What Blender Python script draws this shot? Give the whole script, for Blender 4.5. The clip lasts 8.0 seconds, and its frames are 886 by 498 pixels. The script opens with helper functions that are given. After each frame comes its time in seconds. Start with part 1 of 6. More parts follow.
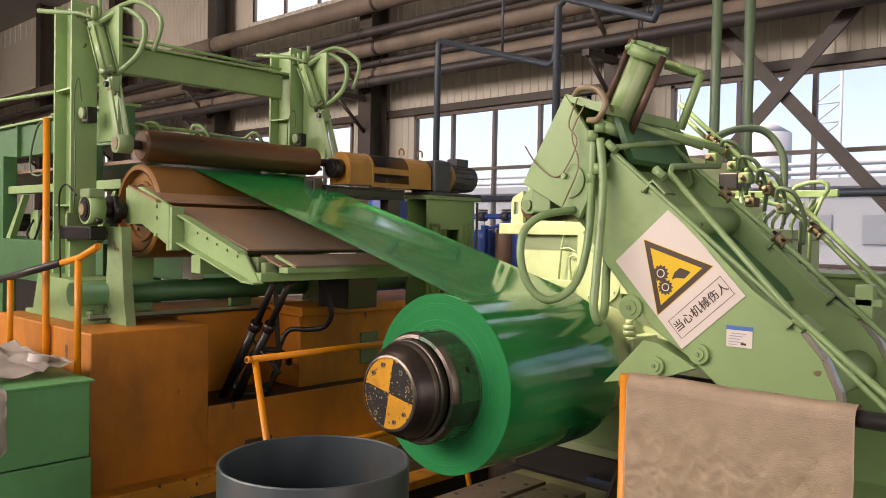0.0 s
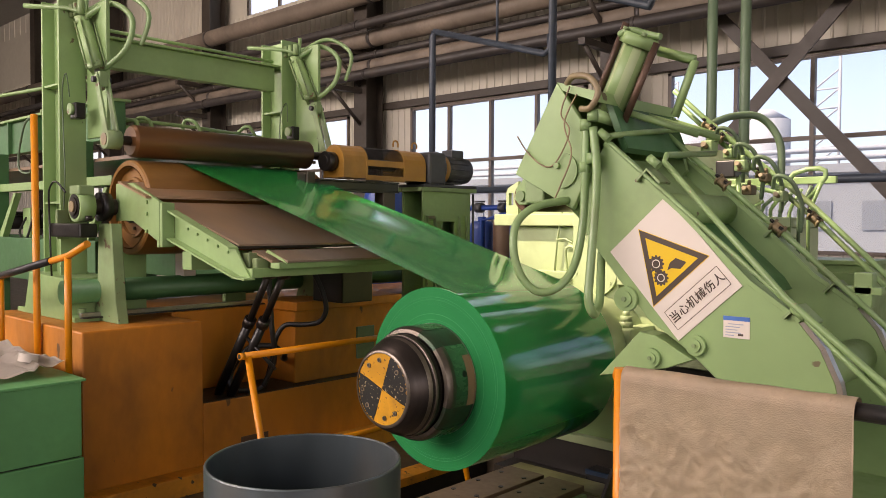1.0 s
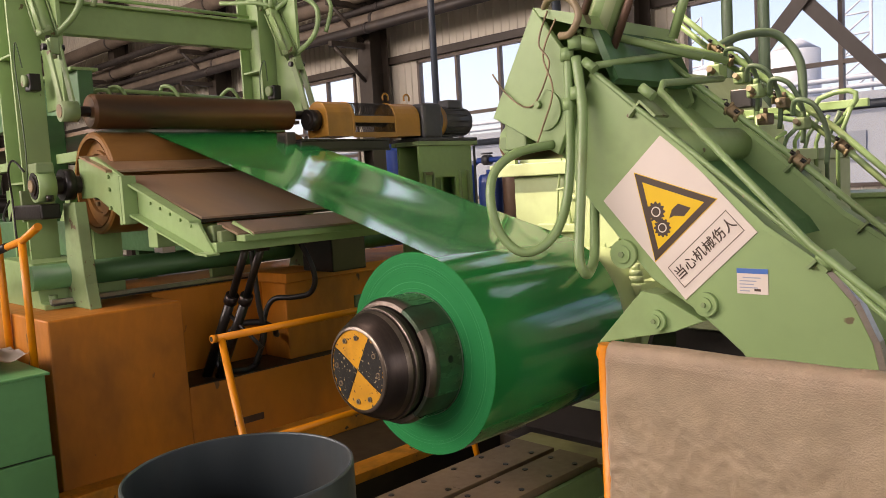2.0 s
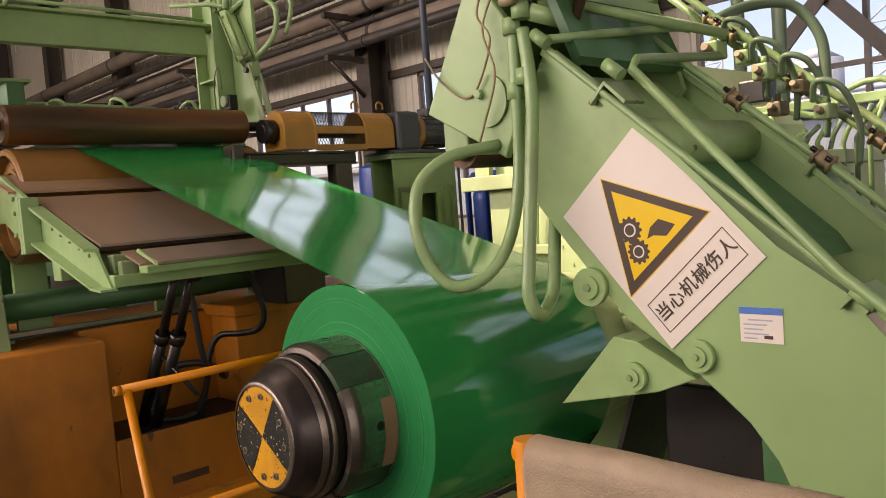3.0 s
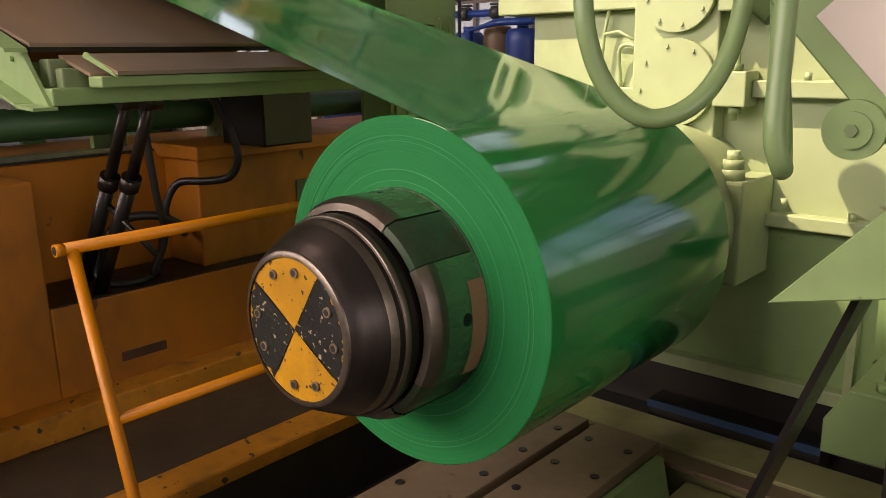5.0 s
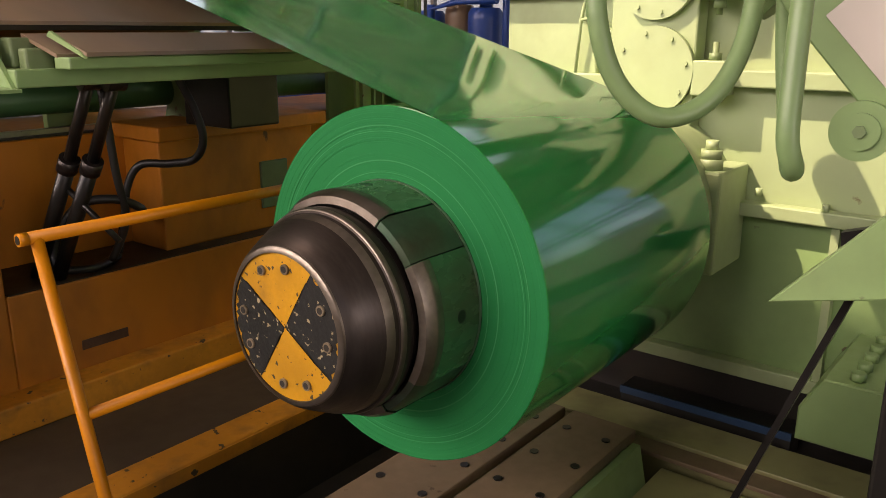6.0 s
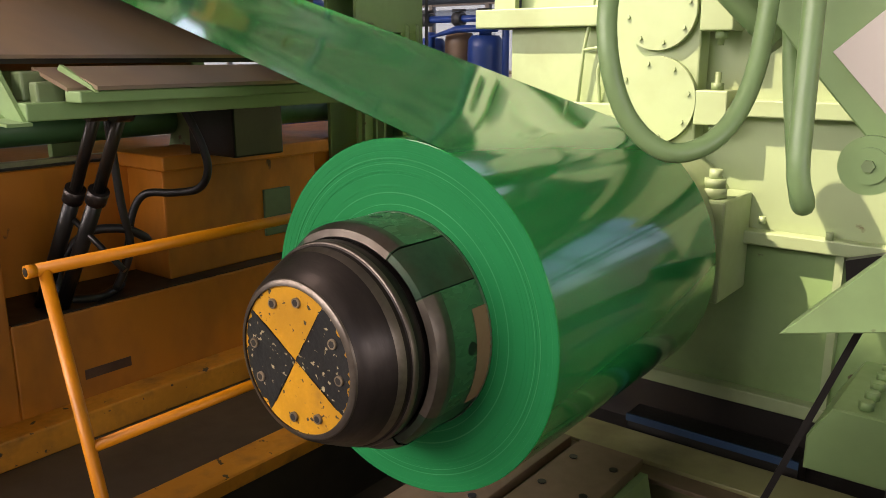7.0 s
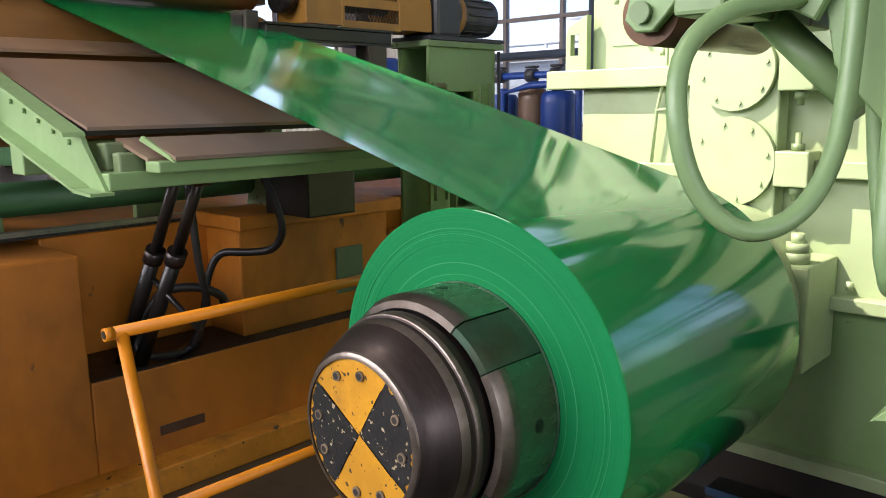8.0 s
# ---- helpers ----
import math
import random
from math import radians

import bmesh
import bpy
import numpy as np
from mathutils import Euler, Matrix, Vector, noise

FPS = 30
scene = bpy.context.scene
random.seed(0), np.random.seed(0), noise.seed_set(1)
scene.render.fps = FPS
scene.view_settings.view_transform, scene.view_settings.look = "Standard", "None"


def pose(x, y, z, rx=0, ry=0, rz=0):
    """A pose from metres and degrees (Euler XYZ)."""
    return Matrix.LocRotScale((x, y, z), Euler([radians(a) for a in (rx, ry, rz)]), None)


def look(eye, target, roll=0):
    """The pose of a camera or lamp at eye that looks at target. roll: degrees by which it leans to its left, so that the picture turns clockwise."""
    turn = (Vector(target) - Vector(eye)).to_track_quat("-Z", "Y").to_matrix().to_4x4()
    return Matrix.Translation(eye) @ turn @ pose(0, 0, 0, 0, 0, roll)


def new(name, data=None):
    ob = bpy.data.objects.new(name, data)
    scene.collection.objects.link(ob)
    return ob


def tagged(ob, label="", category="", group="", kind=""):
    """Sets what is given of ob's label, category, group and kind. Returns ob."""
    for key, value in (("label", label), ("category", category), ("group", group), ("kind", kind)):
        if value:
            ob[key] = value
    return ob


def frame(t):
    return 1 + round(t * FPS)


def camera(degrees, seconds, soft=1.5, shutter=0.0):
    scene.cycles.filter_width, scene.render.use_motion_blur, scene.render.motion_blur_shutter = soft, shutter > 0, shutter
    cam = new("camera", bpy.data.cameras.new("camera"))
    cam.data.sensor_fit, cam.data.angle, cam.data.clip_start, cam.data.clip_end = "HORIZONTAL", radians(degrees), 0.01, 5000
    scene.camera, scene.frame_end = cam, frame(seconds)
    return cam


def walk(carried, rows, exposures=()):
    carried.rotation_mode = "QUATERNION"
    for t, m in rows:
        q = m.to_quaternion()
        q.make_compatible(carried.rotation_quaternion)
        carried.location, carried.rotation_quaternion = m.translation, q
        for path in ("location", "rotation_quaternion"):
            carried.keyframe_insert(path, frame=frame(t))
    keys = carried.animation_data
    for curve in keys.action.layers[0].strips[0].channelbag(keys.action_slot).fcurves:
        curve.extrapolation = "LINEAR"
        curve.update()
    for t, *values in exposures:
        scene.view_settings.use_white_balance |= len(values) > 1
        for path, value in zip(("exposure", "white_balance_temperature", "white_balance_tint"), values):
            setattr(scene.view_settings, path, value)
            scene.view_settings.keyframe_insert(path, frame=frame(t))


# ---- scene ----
cam = camera(57.9, 8.0, 0.85)
PATH = [
    (0, (0.798, -0.15, 1.911), (-0.571, 1.307, 1.867), 1.1),
    (0.5, (0.788, -0.151, 1.905), (-0.58, 1.308, 1.863), 1.0),
    (1, (0.783, -0.076, 1.917), (-0.586, 1.381, 1.852), 0.3),
    (1.2, (0.782, -0.004, 1.911), (-0.594, 1.444, 1.811), -0.6),
    (2.3, (0.564, 0.693, 1.908), (-0.867, 2.079, 1.737), -3.9),
    (2.5, (0.526, 0.87, 1.893), (-0.897, 2.269, 1.764), -4.3),
    (3, (0.326, 1.249, 1.867), (-1.133, 2.61, 1.744), -4.4),
    (3.5, (0.016, 1.498, 1.841), (-1.506, 2.79, 1.725), -3.9),
    (4, (-0.315, 1.682, 1.809), (-1.827, 2.984, 1.676), -3.6),
    (4.4, (-0.532, 1.604, 1.747), (-1.999, 2.938, 1.484), -2.6),
    (4.5, (-0.571, 1.577, 1.756), (-2.019, 2.923, 1.452), -2.7),
    (5, (-0.692, 1.519, 1.722), (-1.989, 2.966, 1.252), -0.9),
    (5.2, (-0.719, 1.561, 1.746), (-1.99, 3.014, 1.221), -0.7),
    (6.5, (-0.834, 1.457, 1.761), (-2.002, 2.999, 1.252), 0.3),
    (7, (-0.834, 1.47, 1.779), (-2.031, 3.002, 1.308), 0.0),
    (7.5, (-0.834, 1.479, 1.803), (-2.11, 2.96, 1.382), -0.5),
    (8, (-0.843, 1.513, 1.829), (-2.196, 2.944, 1.479), -0.8),
]
walk(cam, [(t, look(eye, target, roll)) for t, eye, target, roll in PATH], [(0.0, 1.60, 7900, 24), (3.0, 1.48, 8150, 26), (4.5, 1.36, 8250, 26), (6.5, 1.52, 8000, 23), (7.2, 1.65, 7300, 20), (8.0, 1.90, 6500, 19)])

# ---- world, sun, lights, exposure ----
SUN_WAY = Vector((0.45, 0.45, -0.77)).normalized()
world = bpy.data.worlds.new("world")
scene.world = world
world.use_nodes = True
wn = world.node_tree.nodes
sky = wn.new("ShaderNodeTexSky")
sky.sky_type, sky.sun_disc = "NISHITA", False
sky.sun_elevation, sky.sun_rotation = radians(50), radians(225)
sky.air_density, sky.dust_density = 0.7, 3.0
wn["Background"].inputs["Strength"].default_value = 0.15
world.node_tree.links.new(sky.outputs[0], wn["Background"].inputs["Color"])
sun = new("sun", bpy.data.lights.new("sun", "SUN"))
sun.data.energy, sun.data.angle, sun.data.color = 2.7, radians(0.6), (1.0, 0.93, 0.78)
sun.matrix_world = look((0, 0, 20), Vector((0, 0, 20)) + SUN_WAY)


def opening_lamp(name, centre, way, w, h, watts, colour=(0.93, 0.97, 1.0)):
    """An area lamp in an opening that stands in for daylight."""
    ob = new(name, bpy.data.lights.new(name, "AREA"))
    ob.data.shape, ob.data.size, ob.data.size_y = "RECTANGLE", w, h
    ob.data.energy, ob.data.color = watts, colour
    ob.matrix_world = look(centre, Vector(centre) + Vector(way))
    return ob


# ---- materials ----
def material(name, colour, rough=0.5, metal=0.0, grain=0.06, scale=6.0, bump=0.08, dirt=0.0, dirt_colour=(0.06, 0.045, 0.03), dirt_scale=2.0,
             coat=0.0, stretch=(1, 1, 1), spots=0.0, spot_colour=(0.1, 0.06, 0.03), rough_var=0.12):
    """Paint, metal or concrete: base colour with fine and coarse variation, dirt patches, chips and relief."""
    m = bpy.data.materials.new(name)
    m.use_nodes = True
    nt = m.node_tree
    n, l = nt.nodes, nt.links
    bsdf = n["Principled BSDF"]
    co = n.new("ShaderNodeTexCoord")
    mp = n.new("ShaderNodeMapping")
    mp.inputs["Scale"].default_value = stretch
    l.new(co.outputs["Object"], mp.inputs["Vector"])

    def noise_of(s, detail):
        x = n.new("ShaderNodeTexNoise")
        x.inputs["Scale"].default_value, x.inputs["Detail"].default_value = s, detail
        l.new(mp.outputs[0], x.inputs["Vector"])
        return x

    def ramp_of(src, a, b):
        r = n.new("ShaderNodeMapRange")
        r.inputs["From Min"].default_value, r.inputs["From Max"].default_value = a, b
        l.new(src, r.inputs["Value"])
        return r.outputs[0]

    def mix(fac, a, b):
        x = n.new("ShaderNodeMix")
        x.data_type = "RGBA"
        l.new(fac, x.inputs["Factor"])
        for sock, v in ((x.inputs["A"], a), (x.inputs["B"], b)):
            if isinstance(v, tuple):
                sock.default_value = (*v, 1)
            else:
                l.new(v, sock)
        return x.outputs["Result"]

    coarse, fine = noise_of(scale * 0.35, 4), noise_of(scale * 6, 6)
    dark = tuple(max(0, c * (1 - 2.2 * grain)) for c in colour)
    lite = tuple(min(1, c * (1 + 1.6 * grain)) for c in colour)
    out = mix(ramp_of(coarse.outputs["Fac"], 0.3, 0.7), dark, lite)
    tone = tuple(c * (1 - 1.5 * grain) for c in colour)
    sub = n.new("ShaderNodeMath")
    sub.operation = "MULTIPLY"
    l.new(ramp_of(fine.outputs["Fac"], 0.35, 0.75), sub.inputs[0])
    sub.inputs[1].default_value = 0.45
    out = mix(sub.outputs[0], out, tone)
    if dirt:
        d = noise_of(dirt_scale, 8)
        f = n.new("ShaderNodeMath")
        f.operation = "MULTIPLY"
        l.new(ramp_of(d.outputs["Fac"], 0.62 - 0.3 * dirt, 0.85 - 0.2 * dirt), f.inputs[0])
        f.inputs[1].default_value = min(1, 0.45 + 0.5 * dirt)
        f.use_clamp = True
        out = mix(f.outputs[0], out, dirt_colour)
    if spots:
        d = noise_of(scale * 3.3, 5)
        out = mix(ramp_of(d.outputs["Fac"], 0.74 - 0.16 * spots, 0.77 - 0.16 * spots), out, spot_colour)
    l.new(out, bsdf.inputs["Base Color"])
    r = n.new("ShaderNodeMapRange")
    r.inputs["To Min"].default_value, r.inputs["To Max"].default_value = max(0.02, rough - rough_var), min(1, rough + rough_var)
    l.new(fine.outputs["Fac"], r.inputs["Value"])
    l.new(r.outputs[0], bsdf.inputs["Roughness"])
    bsdf.inputs["Metallic"].default_value = metal
    bsdf.inputs["Coat Weight"].default_value = coat
    bsdf.inputs["Coat Roughness"].default_value = 0.08
    if bump:
        b = n.new("ShaderNodeBump")
        b.inputs["Strength"].default_value, b.inputs["Distance"].default_value = bump, 0.004
        l.new(fine.outputs["Fac"], b.inputs["Height"])
        l.new(b.outputs[0], bsdf.inputs["Normal"])
    return m


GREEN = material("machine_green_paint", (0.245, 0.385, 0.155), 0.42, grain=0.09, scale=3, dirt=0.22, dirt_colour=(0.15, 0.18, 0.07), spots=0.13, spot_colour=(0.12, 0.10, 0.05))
GREEN_PALE = material("pale_gearbox_paint", (0.365, 0.46, 0.245), 0.45, grain=0.07, scale=3, dirt=0.24, dirt_colour=(0.23, 0.24, 0.11), spots=0.1, spot_colour=(0.2, 0.18, 0.09))
GREEN_WORN = material("worn_green_paint", (0.22, 0.33, 0.145), 0.5, grain=0.1, scale=4, dirt=0.45, dirt_colour=(0.09, 0.07, 0.035), spots=0.5, spot_colour=(0.13, 0.08, 0.04))
# deep green paint, also puts the shade of inner faces and undersides into colour
GREEN_DEEP = material("deep_green_paint_and_shade", (0.05, 0.16, 0.055), 0.45, grain=0.1, scale=3, dirt=0.3, dirt_colour=(0.03, 0.04, 0.02))
GREEN_BOX = material("green_box_paint", (0.09, 0.32, 0.115), 0.5, grain=0.1, scale=3, dirt=0.2, dirt_colour=(0.03, 0.07, 0.03))
PIPE_GREEN = material("pipe_green_paint", (0.205, 0.33, 0.135), 0.38, grain=0.08, scale=8, dirt=0.3, dirt_colour=(0.14, 0.12, 0.06), spots=0.2, spot_colour=(0.3, 0.28, 0.16))
POST_GREEN = material("grey_green_paint", (0.10, 0.16, 0.09), 0.45, grain=0.08, scale=3, dirt=0.2)
ORANGE = material("orange_floor_paint", (0.58, 0.195, 0.013), 0.55, grain=0.16, scale=2.5, dirt=0.62, dirt_scale=1.8, stretch=(1, 1, 0.55), dirt_colour=(0.11, 0.05, 0.015), spots=0.2, spot_colour=(0.12, 0.055, 0.02))
RAIL = material("orange_rail_paint", (0.70, 0.235, 0.006), 0.42, grain=0.08, scale=10, dirt=0.12, dirt_colour=(0.2, 0.09, 0.02))
YELLOW = material("yellow_guard_paint", (0.42, 0.20, 0.028), 0.45, grain=0.12, scale=5, dirt=0.45, dirt_colour=(0.12, 0.07, 0.025))
DISC_YELLOW = material("disc_yellow_paint", (0.64, 0.30, 0.012), 0.5, grain=0.14, scale=16, bump=0.25, dirt=0.28, dirt_scale=11, dirt_colour=(0.12, 0.06, 0.02), spots=0.75, spot_colour=(0.05, 0.035, 0.02))
DISC_BLACK = material("disc_black_paint", (0.012, 0.012, 0.011), 0.45, grain=0.2, scale=16, bump=0.3, spots=0.75, spot_colour=(0.45, 0.36, 0.2))
STEEL_DARK = material("dark_rubbed_steel", (0.065, 0.052, 0.045), 0.36, metal=0.7, grain=0.25, scale=6, dirt=0.5, dirt_colour=(0.03, 0.018, 0.01), stretch=(1, 4, 1))
STEEL_BRIGHT = material("worn_bright_steel", (0.42, 0.40, 0.36), 0.32, metal=0.9, grain=0.15, scale=10, dirt=0.35, dirt_colour=(0.16, 0.12, 0.08))
# the green is the coil's reflection put into the steel colour; brown is grime
SLEEVE = material("green_reflection_steel", (0.055, 0.19, 0.085), 0.27, metal=0.4, grain=0.25, scale=5, dirt=0.6, dirt_colour=(0.075, 0.05, 0.03), dirt_scale=6, stretch=(1, 0.4, 1))
HOOK_PIPE = material("stained_tan_pipe", (0.30, 0.235, 0.13), 0.5, grain=0.15, scale=14, dirt=0.4, dirt_colour=(0.12, 0.07, 0.03), dirt_scale=8)
TIE_ROD = material("dark_rusty_rod", (0.10, 0.055, 0.035), 0.5, metal=0.3, grain=0.2, scale=12)
BOLT_STEEL = material("worn_bolt_steel", (0.26, 0.20, 0.13), 0.45, metal=0.5, grain=0.25, scale=40)
LIP_STEEL = material("rubbed_brown_steel", (0.22, 0.185, 0.15), 0.36, metal=0.8, grain=0.3, scale=9, dirt=0.5, dirt_colour=(0.06, 0.04, 0.025), dirt_scale=7)
KEY_STEEL = material("greasy_green_key_steel", (0.035, 0.085, 0.045), 0.34, metal=0.4, grain=0.3, scale=9, dirt=0.5, dirt_colour=(0.05, 0.03, 0.016), dirt_scale=8)
RUBBER = material("black_rubber", (0.012, 0.012, 0.012), 0.45, grain=0.2, scale=8, dirt=0.2, dirt_colour=(0.05, 0.04, 0.03))
GREASE = material("greasy_black_steel", (0.018, 0.016, 0.014), 0.33, metal=0.3, grain=0.25, scale=8, dirt=0.3, dirt_colour=(0.07, 0.045, 0.025))
ROLLER = material("rust_brown_roller", (0.075, 0.043, 0.022), 0.33, metal=0.3, grain=0.2, scale=3, dirt=0.75, dirt_colour=(0.23, 0.09, 0.022), dirt_scale=2.4, stretch=(1, 0.22, 1))
DRUM = material("ochre_drum_coating", (0.27, 0.125, 0.03), 0.42, grain=0.15, scale=3, dirt=0.4, dirt_colour=(0.09, 0.04, 0.015), stretch=(1, 0.4, 1))
# here the dirt tone is a grey sheen, reflection put into the colour
APRON = material("brown_worn_sheen_sheet", (0.36, 0.225, 0.13), 0.3, metal=0.2, grain=0.08, rough_var=0.02, scale=1.0, dirt=0.65, dirt_colour=(0.17, 0.165, 0.165), dirt_scale=1.0, stretch=(0.3, 1.6, 1), bump=0.0)
SKID = material("brown_bolted_plate", (0.21, 0.145, 0.085), 0.5, grain=0.15, scale=4, dirt=0.35, dirt_colour=(0.09, 0.06, 0.035), spots=0.2)
CARD = material("brown_cardboard", (0.27, 0.155, 0.08), 0.8, grain=0.06, scale=12)
KRAFT = material("kraft_wrapping_paper", (0.62, 0.49, 0.335), 0.42, grain=0.06, scale=38, bump=0.55, dirt=0.05, dirt_colour=(0.38, 0.26, 0.16))
PAPER = material("crumpled_white_paper", (0.55, 0.49, 0.42), 0.7, grain=0.06, scale=6, bump=0.2)
WHITE = material("off_white_plastic", (0.66, 0.6, 0.52), 0.45, grain=0.03, scale=3, bump=0.02, dirt=0.08, dirt_colour=(0.48, 0.42, 0.33))
SIGN_YELLOW = material("sign_yellow", (0.72, 0.47, 0.01), 0.4, grain=0.03, scale=4, bump=0)
SIGN_BLACK = material("sign_brown_black", (0.055, 0.035, 0.022), 0.45, grain=0.05, scale=4, bump=0)
SIGN_BLUE = material("label_blue", (0.05, 0.16, 0.45), 0.4, grain=0.03, scale=4, bump=0)
SIGN_GREY = material("label_grey", (0.32, 0.36, 0.42), 0.5, grain=0.03, scale=4, bump=0)
BROWN_STEEL = material("dark_brown_structural_paint", (0.05, 0.038, 0.028), 0.5, grain=0.12, scale=2, dirt=0.2, dirt_colour=(0.09, 0.07, 0.055))
FRAME_BROWN = material("window_frame_brown", (0.13, 0.10, 0.08), 0.5, grain=0.08, scale=3)
CLADDING = material("beige_wall_cladding", (0.54, 0.50, 0.41), 0.55, grain=0.06, scale=0.8, dirt=0.18, dirt_colour=(0.27, 0.225, 0.18), dirt_scale=0.7, bump=0.02)
DUCT = material("dusty_insulated_pipe", (0.21, 0.165, 0.125), 0.6, grain=0.14, scale=2, dirt=0.35, dirt_colour=(0.09, 0.065, 0.05), bump=0.2)
DUCT_DARK = material("dark_pipe_paint", (0.05, 0.042, 0.038), 0.5, grain=0.15, scale=2, dirt=0.3, dirt_colour=(0.11, 0.085, 0.065))
BLUE_GREY = material("blue_grey_pipe", (0.05, 0.065, 0.085), 0.45, grain=0.1, scale=3)
BLUE = material("blue_barrel_plastic", (0.015, 0.06, 0.28), 0.35, grain=0.08, scale=3)
COPPER = material("brown_tank_steel", (0.2, 0.12, 0.07), 0.4, grain=0.1, scale=3)
BROWN_JOINT = material("rusty_pipe_joint", (0.27, 0.20, 0.11), 0.6, grain=0.2, scale=20, dirt=0.4)
KERB_PAINT = material("chipped_kerb_paint", (0.60, 0.235, 0.02), 0.55, grain=0.15, scale=5, dirt=0.45, dirt_colour=(0.09, 0.05, 0.02), dirt_scale=7, spots=0.55, spot_colour=(0.05, 0.035, 0.02))
OILY_GREEN = material("oil_stained_green_paint", (0.33, 0.32, 0.14), 0.38, grain=0.15, scale=3, dirt=0.42, dirt_colour=(0.05, 0.035, 0.015), dirt_scale=3.5, stretch=(1, 1, 0.3))
DULL_BLUE = material("dull_blue_paint", (0.012, 0.05, 0.12), 0.5, grain=0.15, scale=9)
CONCRETE = material("oily_concrete_floor", (0.07, 0.052, 0.033), 0.45, grain=0.15, scale=1.5, dirt=0.55, dirt_colour=(0.035, 0.028, 0.02), dirt_scale=1.1, spots=0.2, spot_colour=(0.35, 0.3, 0.24), bump=0.2)
# oil black that also puts the shade of pits, gaps and holes into colour
PIT = material("oil_and_shade_black", (0.022, 0.018, 0.014), 0.5, grain=0.2, scale=2, dirt=0.3, dirt_colour=(0.06, 0.04, 0.02))
CAN = material("grey_mill_scale_steel", (0.13, 0.165, 0.175), 0.34, metal=0.55, grain=0.3, scale=2.5, dirt=0.45, dirt_colour=(0.15, 0.12, 0.085), dirt_scale=2.6, stretch=(1, 1, 0.3))
MOTOR = material("motor_dark_grey", (0.05, 0.052, 0.055), 0.5, grain=0.1, scale=6)
ROOF = material("grey_roof_sheet", (0.33, 0.32, 0.30), 0.6, grain=0.05, scale=0.5)
# outdoor colours carry the pale blue distance haze in their base
HAZE = material("haze_tinted_yard", (0.19, 0.205, 0.225), 0.9, grain=0.02, scale=0.05, bump=0)

# farther plant is paler: more haze in the base colour
HAZE_FAR = material("haze_tinted_plant", (0.33, 0.35, 0.385), 0.9, grain=0.02, scale=0.05, bump=0)
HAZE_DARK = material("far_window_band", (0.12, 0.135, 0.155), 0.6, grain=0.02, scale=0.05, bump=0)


def gloss_green(name, colour, rough, line=0.0):
    """Coil-coated sheet: smooth glossy paint, very slightly wavy; line: faint scratches round the wound edge."""
    m = material(name, colour, rough, grain=0.03, scale=1.2, bump=0.0, coat=0.0, rough_var=0.02)
    nt = m.node_tree
    n, l = nt.nodes, nt.links
    bsdf = n["Principled BSDF"]
    co = n.new("ShaderNodeTexCoord")
    wave = n.new("ShaderNodeTexNoise")
    wave.inputs["Scale"].default_value, wave.inputs["Detail"].default_value = 2.2, 1.0
    mp = n.new("ShaderNodeMapping")
    mp.inputs["Scale"].default_value = (1.0, 1.6, 1.0)
    l.new(co.outputs["Object"], mp.inputs[0])
    l.new(mp.outputs[0], wave.inputs["Vector"])
    b = n.new("ShaderNodeBump")
    b.inputs["Strength"].default_value, b.inputs["Distance"].default_value = 0.05, 0.03
    l.new(wave.outputs["Fac"], b.inputs["Height"])
    l.new(b.outputs[0], bsdf.inputs["Normal"])
    bsdf.inputs["IOR"].default_value = 1.45 if line else 1.5
    bsdf.inputs["Coat Weight"].default_value = 0.0 if line else 0.25
    bsdf.inputs["Coat IOR"].default_value = 1.8
    bsdf.inputs["Specular IOR Level"].default_value = 0.14 if line else 0.5
    if line:
        sep = n.new("ShaderNodeSeparateXYZ")
        l.new(co.outputs["Object"], sep.inputs[0])
        comb = n.new("ShaderNodeCombineXYZ")
        l.new(sep.outputs[0], comb.inputs[0])
        l.new(sep.outputs[2], comb.inputs[1])
        length = n.new("ShaderNodeVectorMath")
        length.operation = "LENGTH"
        l.new(comb.outputs[0], length.inputs[0])
        rings = n.new("ShaderNodeTexNoise")
        rings.noise_dimensions = "1D"
        rings.inputs["Scale"].default_value, rings.inputs["Detail"].default_value = 120, 3
        l.new(length.outputs["Value"], rings.inputs["W"])
        patch = n.new("ShaderNodeTexNoise")
        patch.inputs["Scale"].default_value = 5
        l.new(co.outputs["Object"], patch.inputs["Vector"])
        mr = n.new("ShaderNodeMapRange")
        mr.inputs["From Min"].default_value, mr.inputs["From Max"].default_value = 0.64, 0.72
        l.new(rings.outputs["Fac"], mr.inputs["Value"])
        mul = n.new("ShaderNodeMath")
        mul.operation = "MULTIPLY"
        l.new(mr.outputs[0], mul.inputs[0])
        l.new(patch.outputs["Fac"], mul.inputs[1])
        mix = n.new("ShaderNodeMix")
        mix.data_type = "RGBA"
        l.new(mul.outputs[0], mix.inputs["Factor"])
        old = bsdf.inputs["Base Color"].links[0].from_socket
        l.new(old, mix.inputs["A"])
        mix.inputs["B"].default_value = (0.08, 0.36, 0.15, 1)
        l.new(mix.outputs["Result"], bsdf.inputs["Base Color"])
        bb = n.new("ShaderNodeBump")
        bb.inputs["Strength"].default_value, bb.inputs["Distance"].default_value = 0.25, 0.002
        l.new(rings.outputs["Fac"], bb.inputs["Height"])
        l.new(bb.outputs[0], bsdf.inputs["Normal"])
    return m


